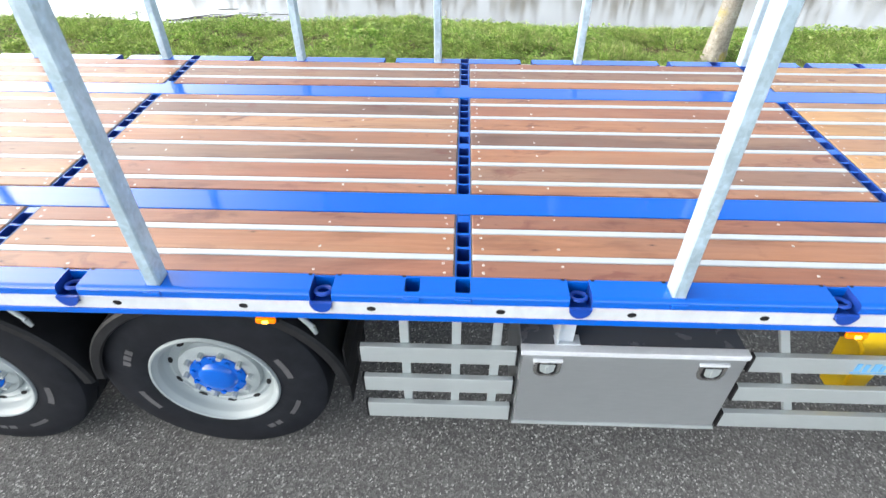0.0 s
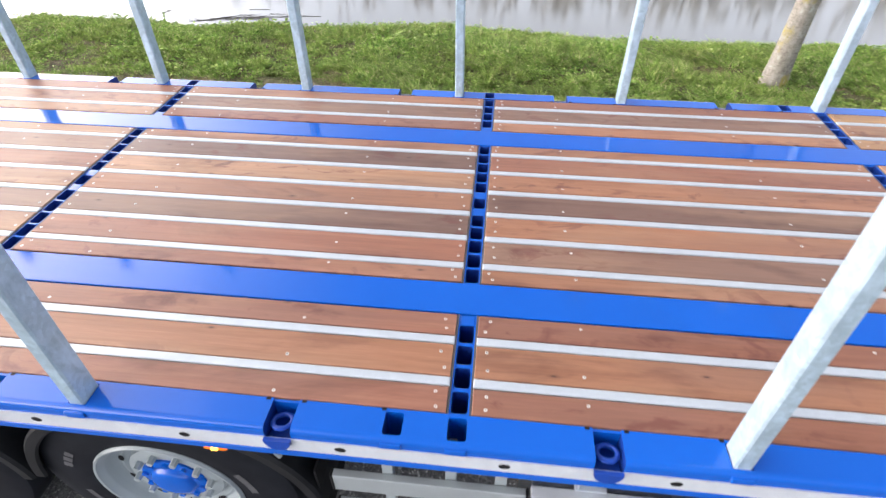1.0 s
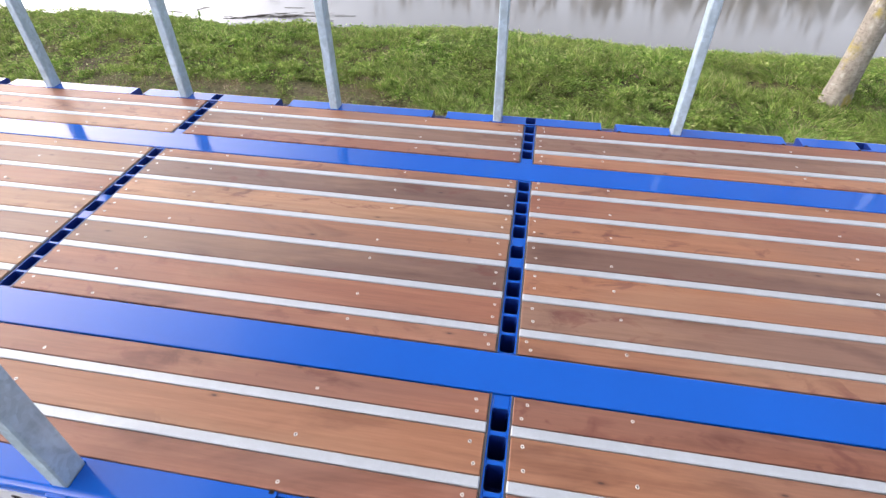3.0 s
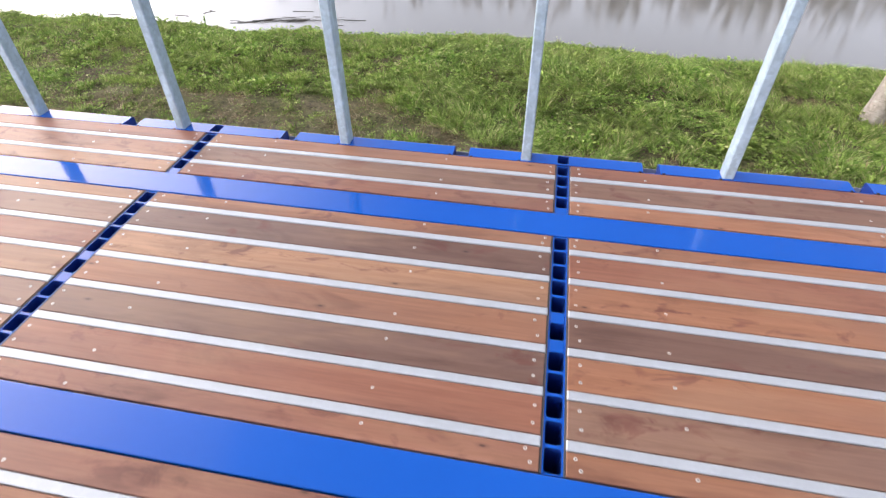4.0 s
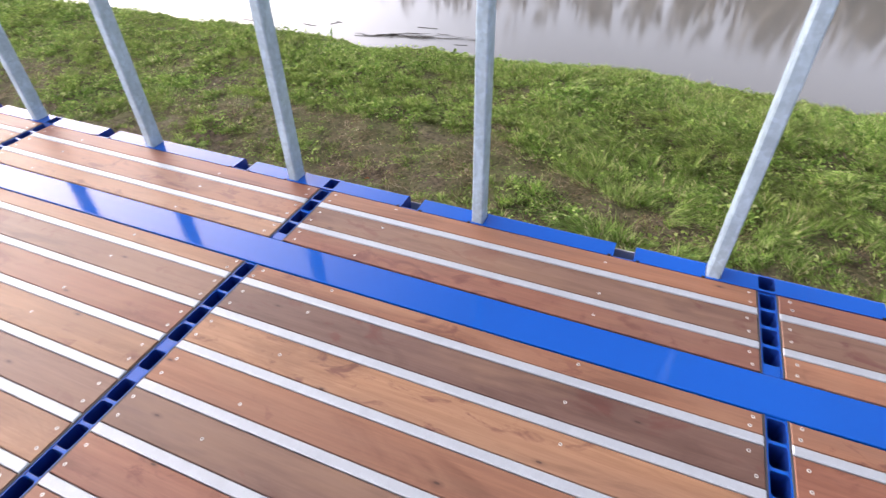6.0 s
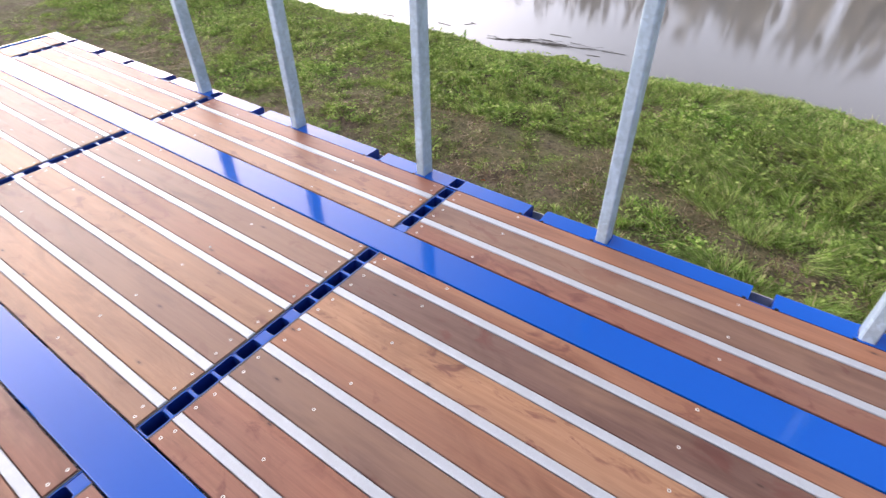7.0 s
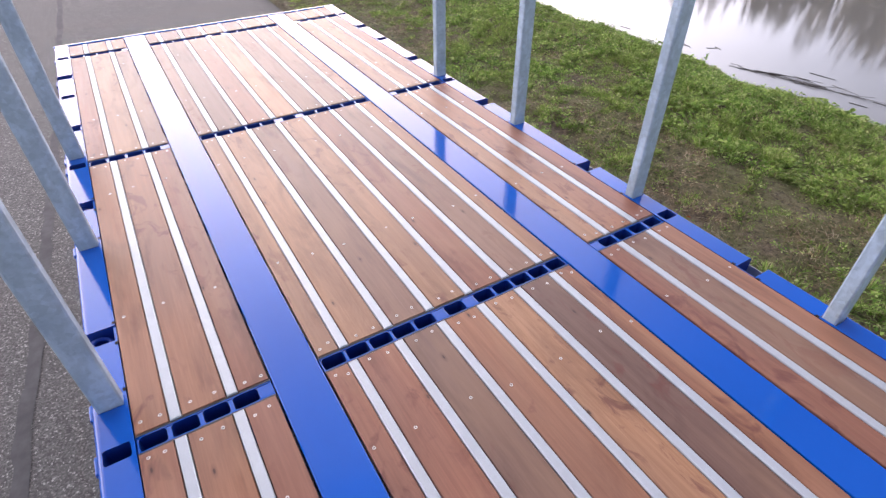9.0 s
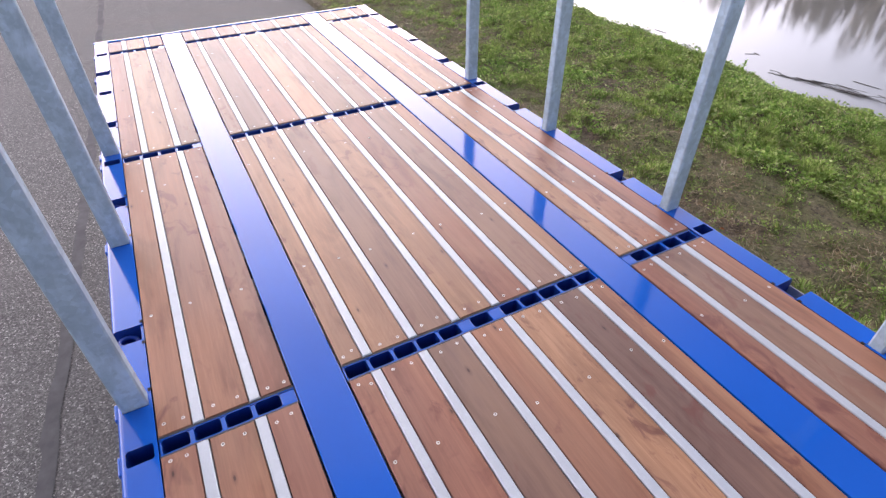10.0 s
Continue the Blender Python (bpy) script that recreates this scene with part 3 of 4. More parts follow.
    bmesh.ops.recalc_face_normals(bm, faces=bm.faces[:])
    part("lashing_band", bm, [BAND, DARK], trailer, "bright galvanised band pierced with round holes")


build_edge_rail(False)
build_edge_rail(True)

for y0, y1 in (NEAR_BEAM, FAR_BEAM):
    bm = bmesh.new()
    soft_box(bm, REAR + 0.02, FRONT - 0.02, y0 + 0.004, y1 - 0.004, 1.10, DECK - 0.001, 0.004)
    part("deck_beam", bm, BLUE, trailer, "broad glossy blue beam set flush along the deck")

for x0, x1 in ((REAR - 0.03, REAR + 0.005), (FRONT - 0.005, FRONT + 0.03)):
    bm = bmesh.new()
    soft_box(bm, x0, x1, 0.0, WIDTH, 1.0, DECK + 0.002, 0.006)
    part("end_rail", bm, BLUE, trailer, "blue cross rail closing the end of the deck")


# pocket channels across the deck
def pocket_rows():
    near = [(0.118 + 0.0945 * k, 0.198 + 0.0945 * k) for k in range(4)]
    a = NEAR_BEAM[1] + 0.006
    step = (FAR_BEAM[0] - 0.006 - a - 2 * 0.055 - 0.08) / 2
    pitch = (step - 0.08) / 4
    mid = [(a + pitch * k, a + pitch * k + 0.08) for k in range(5)]
    c = a + step + 0.055
    mid.append((c, c + 0.08))
    d = c + 0.08 + 0.055
    mid += [(d + pitch * k, d + pitch * k + 0.08) for k in range(5)]
    far = [(mirror(q), mirror(p)) for p, q in near][::-1]
    return [((EDGE + 0.002, NEAR_BEAM[0]), near), ((NEAR_BEAM[1], FAR_BEAM[0]), mid), ((FAR_BEAM[1], WIDTH - EDGE - 0.002), far)]


for xc in CHANNELS:
    bm = bmesh.new()
    seal = bmesh.new()
    for (y0, y1), pockets in pocket_rows():
        top = DECK - 0.005
        for s in (-1, 1):
            xa, xb = sorted((xc + s * 0.0265, xc + s * 0.0315))
            box(bm, xa, xb, y0, y1, 1.10, top)
            xa, xb = sorted((xc + s * 0.0315, xc + s * 0.0375))
            box(seal, xa, xb, y0, y1, 1.20, DECK - 0.003)
        at = y0
        for p, q in pockets + [(y1, y1)]:
            if p - at > 0.03:
                soft_box(bm, xc - 0.0265, xc + 0.0265, at, p, 1.10, top - 0.001, 0.003)
            elif p - at > 0.001:
                soft_box(bm, xc - 0.0265, xc + 0.0265, at, p, 1.10, top - 0.002, 0.002)
            at = q
        for p, q in pockets:
            fillets(bm, xc - 0.0265, xc + 0.0265, p, q, 1.12, top - 0.0015, 0.011)
    shade_inside(bm)
    ch = part("pocket_channel", bm, [BLUE, BLUE_SHADED], trailer, "row of empty blue stake pockets between the boards, shade inside put into the colour")
    part("sealant_line", seal, SEAL, ch)

# boards and strips
GAP = 0.0034
STRIP_W = 0.034
NEAR_STRIPS = (0.231, 0.407)
MID_STRIPS = [0.8015 + 0.179 * k for k in range(6)]
ZONES = [(EDGE, NEAR_BEAM[0], NEAR_STRIPS), (NEAR_BEAM[1], FAR_BEAM[0], MID_STRIPS), (FAR_BEAM[1], WIDTH - EDGE, [mirror(s) for s in NEAR_STRIPS[::-1]])]
STOPS = [REAR] + CHANNELS + [FRONT]
board_meshes, strip_meshes = {}, {}
BOARDS = []
# the boards' own colours: orange, tan, red-brown, grey-brown, dark, yellow
TONES = {"o": (0.425, 0.2, 0.112), "t": (0.465, 0.255, 0.143), "r": (0.345, 0.148, 0.093), "g": (0.285, 0.165, 0.117), "d": (0.225, 0.13, 0.1), "y": (0.57, 0.325, 0.145)}
# from the near side to the far side of the deck, section by section from the rear
DECKING = ["rto gdrtgot ttr", "rtg gdrtggt ttr", "oor ttgtrgt tor", "ror rrdotdo rgo", "ror ogodoro ogr", "yty ytytyyt yty", "yty ytytyyt yty", "yty ytytyyt yty"]


def bar_mesh(kind, length, width, mat, lip):
    """A long board with eased upper edges, its top at z = 0."""
    bm = bmesh.new()
    l, w, t = length / 2, width / 2, 0.028
    rows = [((-l, -w, -t), (l, -w, -t), (l, w, -t), (-l, w, -t)), ((-l, -w, -lip), (l, -w, -lip), (l, w, -lip), (-l, w, -lip)),
            ((-l + lip, -w + lip, 0), (l - lip, -w + lip, 0), (l - lip, w - lip, 0), (-l + lip, w - lip, 0))]
    v = [[bm.verts.new(c) for c in r] for r in rows]
    for a, b in ((v[0], v[1]), (v[1], v[2])):
        for i in range(4):
            bm.faces.new((a[i], a[(i + 1) % 4], b[(i + 1) % 4], b[i]))
    bm.faces.new(v[2])
    bm.faces.new(v[0][::-1])
    return mesh_of(bm, kind, [mat])


def bar(kind, cache, x0, x1, y0, y1, top, mat, lip):
    key = (round(x1 - x0, 3), round(y1 - y0, 3))
    if key not in cache:
        cache[key] = bar_mesh(kind, *key, mat, lip)
    return shared(kind, cache[key], trailer, ((x0 + x1) / 2, (y0 + y1) / 2, top))


rng = random.Random(4)
for (xa, xb), letters in zip(zip(STOPS, STOPS[1:]), DECKING):
    x0, x1 = xa + 0.039, xb - 0.039
    letters = iter(letters.replace(" ", ""))
    for ya, yb, strips in ZONES:
        at = ya + GAP
        for s in list(strips) + [None]:
            end = s - STRIP_W / 2 - GAP if s else yb - GAP
            plank = bar("board", board_meshes, x0, x1, at, end, DECK + rng.uniform(-0.001, 0.001), WOOD, 0.0025)
            light = rng.uniform(0.86, 1.02)
            plank.color = (*(light * c for c in TONES[next(letters)]), 1)
            BOARDS.append((x0, x1, at, end))
            if s:
                bar("metal_strip", strip_meshes, x0 - 0.001, x1 + 0.001, s - STRIP_W / 2, s + STRIP_W / 2, DECK + 0.002, STRIP, 0.0035)
                at = s + STRIP_W / 2 + GAP

# screws: a pair at each board end and single ones between, a little out of line
bm = bmesh.new()
N = 10
rings = [[bm.verts.new((r * math.cos(2 * math.pi * i / N), r * math.sin(2 * math.pi * i / N), z)) for i in range(N)] for r, z in ((0.0062, -0.002), (0.0057, 0.0012), (0.0028, 0.0010), (0.0022, -0.0008))]
for k in range(3):
    for i in range(N):
        bm.faces.new((rings[k][i], rings[k][(i + 1) % N], rings[k + 1][(i + 1) % N], rings[k + 1][i])).material_index = 1 if k == 2 else 0
bm.faces.new(rings[3]).material_index = 1
screw_me = mesh_of(bm, "screw", [ZINC, DARK])
spots = []
for x0, x1, y0, y1 in BOARDS:
    w = y1 - y0
    for end, s in ((x0, 1), (x1, -1)):
        for k in (0.24, 0.76):
            spots.append((end + s * rng.uniform(0.022, 0.045), y0 + w * k + rng.uniform(-0.006, 0.006)))
    if x1 - x0 > 1:
        for step in (0.355, 1.345):
            spots.append((x0 + step + rng.uniform(-0.015, 0.015), y0 + w * rng.choice((0.24, 0.3, 0.5, 0.72))))
near_spots = [s for s in spots if -4.6 < s[0] < 1.4]
rest = [s for s in spots if not -4.6 < s[0] < 1.4]
near_spots.sort(key=lambda s: abs(s[0] + 1.2))
rest += near_spots[300:]
for x, y in near_spots[:300]:
    shared("screw", screw_me, trailer, (x, y, DECK), (0, 0, rng.uniform(0, 1)))
bm = bmesh.new()
for x, y in rest:
    r0 = [bm.verts.new((x + 0.0058 * math.cos(2 * math.pi * i / 8), y + 0.0058 * math.sin(2 * math.pi * i / 8), DECK + 0.0012)) for i in range(8)]
    r1 = [bm.verts.new((x + 0.003 * math.cos(2 * math.pi * i / 8), y + 0.003 * math.sin(2 * math.pi * i / 8), DECK + 0.0014)) for i in range(8)]
    for i in range(8):
        bm.faces.new((r0[i], r0[(i + 1) % 8], r1[(i + 1) % 8], r1[i]))
    bm.faces.new(r1).material_index = 1
tagged(part("far_screws", bm, [ZINC, DARK], trailer), kind="stuff")

# underframe, its shade put into the colour by the darker copy of the blue
for y in (0.84, 1.60):
    bm = bmesh.new()
    box(bm, REAR + 0.1, FRONT - 0.1, y, y + 0.11, 1.08, 1.095)
    box(bm, REAR + 0.1, FRONT - 0.1, y + 0.045, y + 0.065, 0.76, 1.08)
    box(bm, REAR + 0.1, FRONT - 0.1, y, y + 0.11, 0.745, 0.76)
    part("main_beam", bm, BLUE_SHADED, trailer, "blue steel chassis beam")
cross = bmesh.new()
box(cross, -0.03, 0.03, 0.11, WIDTH - 0.11, 1.03, 1.10)
cross_me = mesh_of(cross, "cross_member", [BLUE_SHADED])
for k in range(-9, 11):
    shared("cross_member", cross_me, trailer, (0.664 * k, 0, 0))


# wheels, mudguards
def build_wheel():
    disc = bmesh.new()
    lathe_y(disc, [(0.10, 0.14), (0.235, 0.14), (0.235, 0.20), (0.10, 0.20)], 32)
    wheel = part("wheel", disc, DARK, trailer, "black-tyred trailer wheel with a silver rim and blue hub")
    tyre = bmesh.new()
    prof = [(0.300, 0.030), (0.314, 0.012), (0.345, 0.003), (0.41, 0.0), (0.46, 0.006), (0.512, 0.010), (0.540, 0.022), (0.551, 0.042), (0.555, 0.10),
            (0.543, 0.108), (0.543, 0.118), (0.554, 0.124), (0.555, 0.185), (0.544, 0.19), (0.544, 0.20), (0.555, 0.206), (0.553, 0.27), (0.535, 0.345), (0.465, 0.375), (0.31, 0.36)]
    lathe_y(tyre, prof, 72)
    part("tyre", tyre, TYRE, wheel, smooth=True)
    for a0, a1, r0, r1 in ((-0.62, -0.30, 0.395, 0.418), (3.35, 3.72, 0.385, 0.415), (0.15, 0.52, 0.37, 0.40), (2.55, 2.63, 0.385, 0.42), (2.66, 2.74, 0.385, 0.42), (2.77, 2.85, 0.385, 0.42), (5.2, 5.3, 0.39, 0.42), (5.33, 5.43, 0.39, 0.42)):
        mark = bmesh.new()
        for i in range(6):
            b0, b1 = a0 + (a1 - a0) * i / 6, a0 + (a1 - a0) * (i + 1) / 6
            mark.faces.new([mark.verts.new((r * math.cos(b), -0.0022 + 0.06 * max(0, r - 0.40), r * math.sin(b))) for r, b in ((r0, b0), (r1, b0), (r1, b1), (r0, b1))])
        bmesh.ops.remove_doubles(mark, verts=mark.verts[:], dist=0.0003)
        part("sidewall_marking", mark, TYRE_MARK, wheel)
    rim = bmesh.new()
    lathe_y(rim, [(0.308, 0.030), (0.313, 0.010), (0.307, -0.001), (0.298, 0.001), (0.291, 0.014), (0.281, 0.022), (0.276, 0.032), (0.270, 0.054), (0.262, 0.070), (0.248, 0.078), (0.234, 0.074), (0.220, 0.084), (0.206, 0.090), (0.198, 0.062), (0.178, 0.056), (0.165, 0.054), (0.110, 0.054), (0.105, 0.15)], 64)
    part("rim", rim, RIM, wheel, "silver painted dished steel rim", smooth=True)
    for i in range(10):
        a = 2 * math.pi * (i + 0.5) / 10
        # flat black oval stands in for the shade inside a vent hole
        vent = bmesh.new()
        pts = []
        for k in range(8):
            b = 2 * math.pi * k / 8
            rr = 0.238 + 0.013 * math.sin(b)
            aa = a + 0.105 * math.cos(b)
            pts.append(vent.verts.new((rr * math.cos(aa), 0.0735, rr * math.sin(aa))))
        vent.faces.new(pts)
        part("vent_hole_shade", vent, DARK, wheel)
        nut = bmesh.new()
        na = 2 * math.pi * i / 10
        tube(nut, (0.155 * math.cos(na), 0.062, 0.155 * math.sin(na)), (0.155 * math.cos(na), 0.022, 0.155 * math.sin(na)), 0.017, 0.014, 6)
        part("wheel_nut", nut, RIM, wheel)
    hub = bmesh.new()
    lathe_y(hub, [(0.137, 0.060), (0.137, 0.046), (0.128, 0.041), (0.096, 0.038), (0.088, 0.026), (0.081, 0.019), (0.058, 0.014), (0.0, 0.013)], 40)
    for i in range(10):
        a = 2 * math.pi * (i + 0.5) / 10
        bolt = bmesh.new()
        tube(bolt, (0.118 * math.cos(a), 0.056, 0.118 * math.sin(a)), (0.118 * math.cos(a), 0.030, 0.118 * math.sin(a)), 0.016, 0.013, 8)
        part("hub_bolt", bolt, BLUE, wheel)
    part("hub", hub, BLUE, wheel, "blue painted hub with bolts", smooth=True)
    return wheel


AXLES = (-1.18, -2.43, -3.68)
HUBS = (0.529, 0.489, 0.489)  # the leading axle is lifted a little
FACE_Y = 0.098
first = build_wheel()
first.location = (AXLES[0], FACE_Y, HUBS[0])
for k, (x, HUB_Z) in enumerate(zip(AXLES, HUBS)):
    if k:
        copy_thing(first, pose(x, FACE_Y, HUB_Z, 0, 35 * k, 0))
    copy_thing(first, pose(x, WIDTH - FACE_Y, HUB_Z, 0, 20 * k, 180))
    bm = bmesh.new()
    tube(bm, (x, 0.3, HUB_Z), (x, WIDTH - 0.3, HUB_Z), 0.07, 0.07, 16)
    part("axle", bm, DARK, trailer)
    for far in (False, True):
        bm = bmesh.new()
        prof = [(0.588, 0.010), (0.596, 0.0), (0.636, 0.0), (0.648, 0.012), (0.648, 0.42), (0.640, 0.42), (0.638, 0.02), (0.60, 0.014)]
        lathe_y(bm, prof, 36, radians(4), radians(172))
        y = (WIDTH - 0.075) if far else 0.075
        for v in bm.verts:
            v.co = Vector((x + 0.055 + 0.955 * v.co.x, y + (-v.co.y if far else v.co.y), HUB_Z + v.co.z * 0.90))
        bmesh.ops.recalc_face_normals(bm, faces=bm.faces[:])
        part("mudguard", bm, PLASTIC, trailer, "black plastic mudguard arched over the wheel", smooth=True)
        s = -1 if far else 1
        for sx in (-1, 1):
            if (k, sx) in ((0, 1), (2, -1)):
                bm = bmesh.new()
                box(bm, x + sx * 0.652 - 0.004, x + sx * 0.652 + 0.004, min(y + s * 0.03, y + s * 0.44), max(y + s * 0.03, y + s * 0.44), 0.40, 0.80)
                part("mud_flap", bm, DARK, trailer)
            if sx < 0:
                continue
            bm = bmesh.new()
            tube(bm, (x + 0.44, y + s * 0.02, 1.10), (x + 0.545, y + s * 0.01, 0.965), 0.011, 0.011, 8)
            tube(bm, (x + 0.545, y + s * 0.01, 0.965), (x + 0.555, y + s * 0.01, 0.925), 0.014, 0.009, 8)
            part("mudguard_stay", bm, ALU, trailer, "bright zinc-plated mudguard stay")

# amber side lamps
for x in (-0.80, 1.565, -3.2):
    bm = bmesh.new()
    soft_box(bm, x - 0.05, x + 0.05, 0.040, 0.072, 1.035, 1.115, 0.008)
    lamp = part("side_lamp", bm, DARK, trailer, "lit amber side marker lamp under the edge rail")
    bm = bmesh.new()
    soft_box(bm, x - 0.042, x + 0.042, 0.020, 0.040, 1.044, 1.073, 0.009)
    part("lens", bm, AMBER, lamp, "glowing amber lens", smooth=True)
    bm = bmesh.new()
    soft_box(bm, x - 0.012, x + 0.012, 0.015, 0.022, 1.052, 1.066, 0.003)
    part("diode", bm, AMBER_CORE, lamp)

# side guards: three rails on uprights
GY = 0.06


def side_guard(x0, x1, uprights, slant=0.0):
    bm = bmesh.new()
    soft_box(bm, uprights[0] - 0.02, uprights[0] + 0.02, GY + 0.032, GY + 0.06, 0.36, 1.13, 0.003)
    for v in bm.verts:
        v.co.x += slant * (1.13 - v.co.z)
    guard = part("side_guard", bm, ALU, trailer, "silver aluminium underrun guard with three rails")
    for x in uprights[1:]:
        b = bmesh.new()
        soft_box(b, x - 0.02, x + 0.02, GY + 0.032, GY + 0.06, 0.36, 1.13, 0.003)
        part("upright", b, ALU, guard)
    for z0, z1 in ((0.772, 0.873), (0.562, 0.662), (0.352, 0.462)):
        b = bmesh.new()
        soft_box(b, x0, x1, GY, GY + 0.03, z0, z1, 0.004)
        part("rail", b, ALU, guard)
        for x in (x0 - 0.004, x1 + 0.004):
            b = bmesh.new()
            soft_box(b, x - 0.005, x + 0.005, GY - 0.001, GY + 0.031, z0 - 0.001, z1 + 0.001, 0.002)
            part("end_cap", b, DARK, guard)
    return guard


side_guard(-0.44, 0.243, (-0.245, -0.02, 0.155))
right_guard = side_guard(1.253, 3.6, (1.285, 2.3, 3.2), 0.42)
bm = bmesh.new()
for i, (w, h) in enumerate(((0.022, 0.05), (0.02, 0.045), (0.03, 0.05), (0.018, 0.04), (0.026, 0.05))):
    x = 1.69 + 0.036 * i
    box(bm, x, x + w, GY - 0.003, GY - 0.0005, 0.80, 0.80 + h)
box(bm, 1.68, 1.88, GY - 0.003, GY - 0.0005, 0.786, 0.793)
part("sticker", bm, STICKER, right_guard, "pale blue unreadable sticker")


# tool box
def build_toolbox():
    x0, x1, z0, z1, y0, y1 = 0.262, 1.232, 0.338, 0.880, GY + 0.004, 0.50
    bm = bmesh.new()
    soft_box(bm, x0, x1, y0 + 0.012, y1, z0, z1 - 0.012, 0.006)
    toolbox = part("toolbox", bm, STEEL, trailer, "grey stainless steel tool box hung below the deck")
    b = bmesh.new()
    soft_box(b, x0 + 0.006, x1 - 0.006, y0 - 0.006, y0 + 0.010, z0 + 0.022, z1 - 0.030, 0.003)
    part("door", b, STEEL, toolbox)
    # added sheet that carries the steel top's dark reflection as its colour
    b = bmesh.new()
    soft_box(b, x0 + 0.004, x1 - 0.004, y0 + 0.04, y1 - 0.004, z1 - 0.014, z1 - 0.006, 0.003)
    part("top_sheet", b, TOP_REFLECTION, toolbox, "added glossy sheet, the steel top's dark reflection put into its colour")
    b = bmesh.new()
    soft_box(b, x0 - 0.003, x1 + 0.003, y0 - 0.010, y0 + 0.035, z1 - 0.028, z1, 0.004)
    part("top_flange", b, BAND, toolbox, "bright folded edge above the door")
    b = bmesh.new()
    soft_box(b, x0 - 0.003, x1 + 0.003, y0 - 0.012, y0 + 0.02, z0 - 0.004, z0 + 0.018, 0.004)
    part("bottom_lip", b, ALU, toolbox)
    for x in (x0 + 0.118, x1 - 0.137):
        b = bmesh.new()
        half = [(x - 0.06, 0.822), (x - 0.06, 0.752), (x - 0.05, 0.729), (x - 0.03, 0.716), (x + 0.03, 0.716), (x + 0.05, 0.729), (x + 0.06, 0.752), (x + 0.06, 0.822)]
        extrude_y(b, half, y0 - 0.012, y0 - 0.006)
        latch = part("latch", b, CHROME, toolbox, "polished paddle latch in a recessed plate")
        # thin black plate stands in for the shade of the latch's recess
        b = bmesh.new()
        half = [(x - 0.043, 0.802), (x - 0.043, 0.752), (x - 0.03, 0.733), (x + 0.03, 0.733), (x + 0.043, 0.752), (x + 0.043, 0.802)]
        extrude_y(b, half, y0 - 0.0145, y0 - 0.011)
        part("recess_shade", b, DARK, latch)
        b = bmesh.new()
        half = [(x - 0.034, 0.800), (x - 0.030, 0.760), (x - 0.012, 0.745), (x + 0.012, 0.745), (x + 0.030, 0.760), (x + 0.034, 0.800)]
        extrude_y(b, half, y0 - 0.019, y0 - 0.013)
        soft_box(b, x - 0.008, x + 0.008, y0 - 0.026, y0 - 0.017, 0.750, 0.795, 0.003)
        part("paddle", b, ALU, latch)
        b = bmesh.new()
        soft_box(b, x - 0.064, x + 0.064, y0 - 0.018, y0 - 0.004, 0.814, 0.828, 0.003)
        part("rain_lip", b, BAND, latch)
    for x in (x0 + 0.156,):
        b = bmesh.new()
        soft_box(b, x - 0.004, x + 0.004, y0 + 0.03, y0 + 0.30, z1 - 0.02, 1.12, 0.002)
        soft_box(b, x, x + 0.07, y0 + 0.05, y0 + 0.056, z1 - 0.012, 1.12, 0.002)
        soft_box(b, x - 0.01, x + 0.10, y0 + 0.03, y0 + 0.09, z1 - 0.012, z1 + 0.004, 0.003)
        part("hanger", b, STRIP, toolbox, "galvanised hanger bracket")
    return toolbox


build_toolbox()


# yellow wheel chock in a grey carrier behind the guard
def build_chock():
    b = bmesh.new()
    outline = [(1.70, 0.95), (1.84, 1.0), (1.88, 0.93), (1.87, 0.80), (1.88, 0.62), (1.86, 0.42), (1.78, 0.42), (1.76, 0.6), (1.74, 0.78), (1.69, 0.86)]
    extrude_y(b, [(x + 0.06, z) for x, z in outline], 0.17, 0.33)
    bmesh.ops.bevel(b, geom=b.edges[:], offset=0.012, segments=2, affect="EDGES")
    chock = part("wheel_chock", b, YELLOW, trailer, "yellow plastic wheel chock stowed behind the guard", smooth=True)
    b = bmesh.new()
    soft_box(b, 1.88, 2.2, 0.14, 0.16, 0.90, 1.06, 0.004)
    soft_box(b, 1.88, 2.2, 0.14, 0.36, 1.06, 1.075, 0.004)
    part("carrier", b, STRIP, chock, "grey sheet-steel chock carrier")


build_chock()


# ---- stakes standing in the pockets ----
def build_stake():
    bm = bmesh.new()
    w, d, c = 0.0255, 0.0395, 0.006
    out = [(-w + c, -d), (w - c, -d), (w, -d + c), (w, d - c), (w - c, d), (-w + c, d), (-w, d - c), (-w, -d + c)]
    inn = [(x * 0.86, y * 0.91) for x, y in out]
    z0, z1 = -0.12, 1.75
    a = [bm.verts.new((x, y, z0)) for x, y in out]
    levels = [a] + [[bm.verts.new((x, y, z)) for x, y in out] for z in (0.0, 0.6, 1.2, z1)]
    top = [bm.verts.new((x, y, z1)) for x, y in inn]
    low = [bm.verts.new((x, y, z1 - 0.2)) for x, y in inn]
    levels += [top, low]
    for p, q in zip(levels, levels[1:]):
        for i in range(8):
            bm.faces.new((p[i], p[(i + 1) % 8], q[(i + 1) % 8], q[i]))
    bm.faces.new(low)
    bm.faces.new(a[::-1])
    ob = link("stake", bm, STAKE)
    return tagged(ob, "hot-dip galvanised steel stake standing in a deck pocket", "stake", "stakes along the trailer")


stakes = [(x, 0.059) for x in STAKES_NEAR]
stakes += [(x, mirror(0.059)) for x in (1.988, 0.815, -0.195, -1.197, -2.197, -3.16, -4.10)]
one = build_stake()
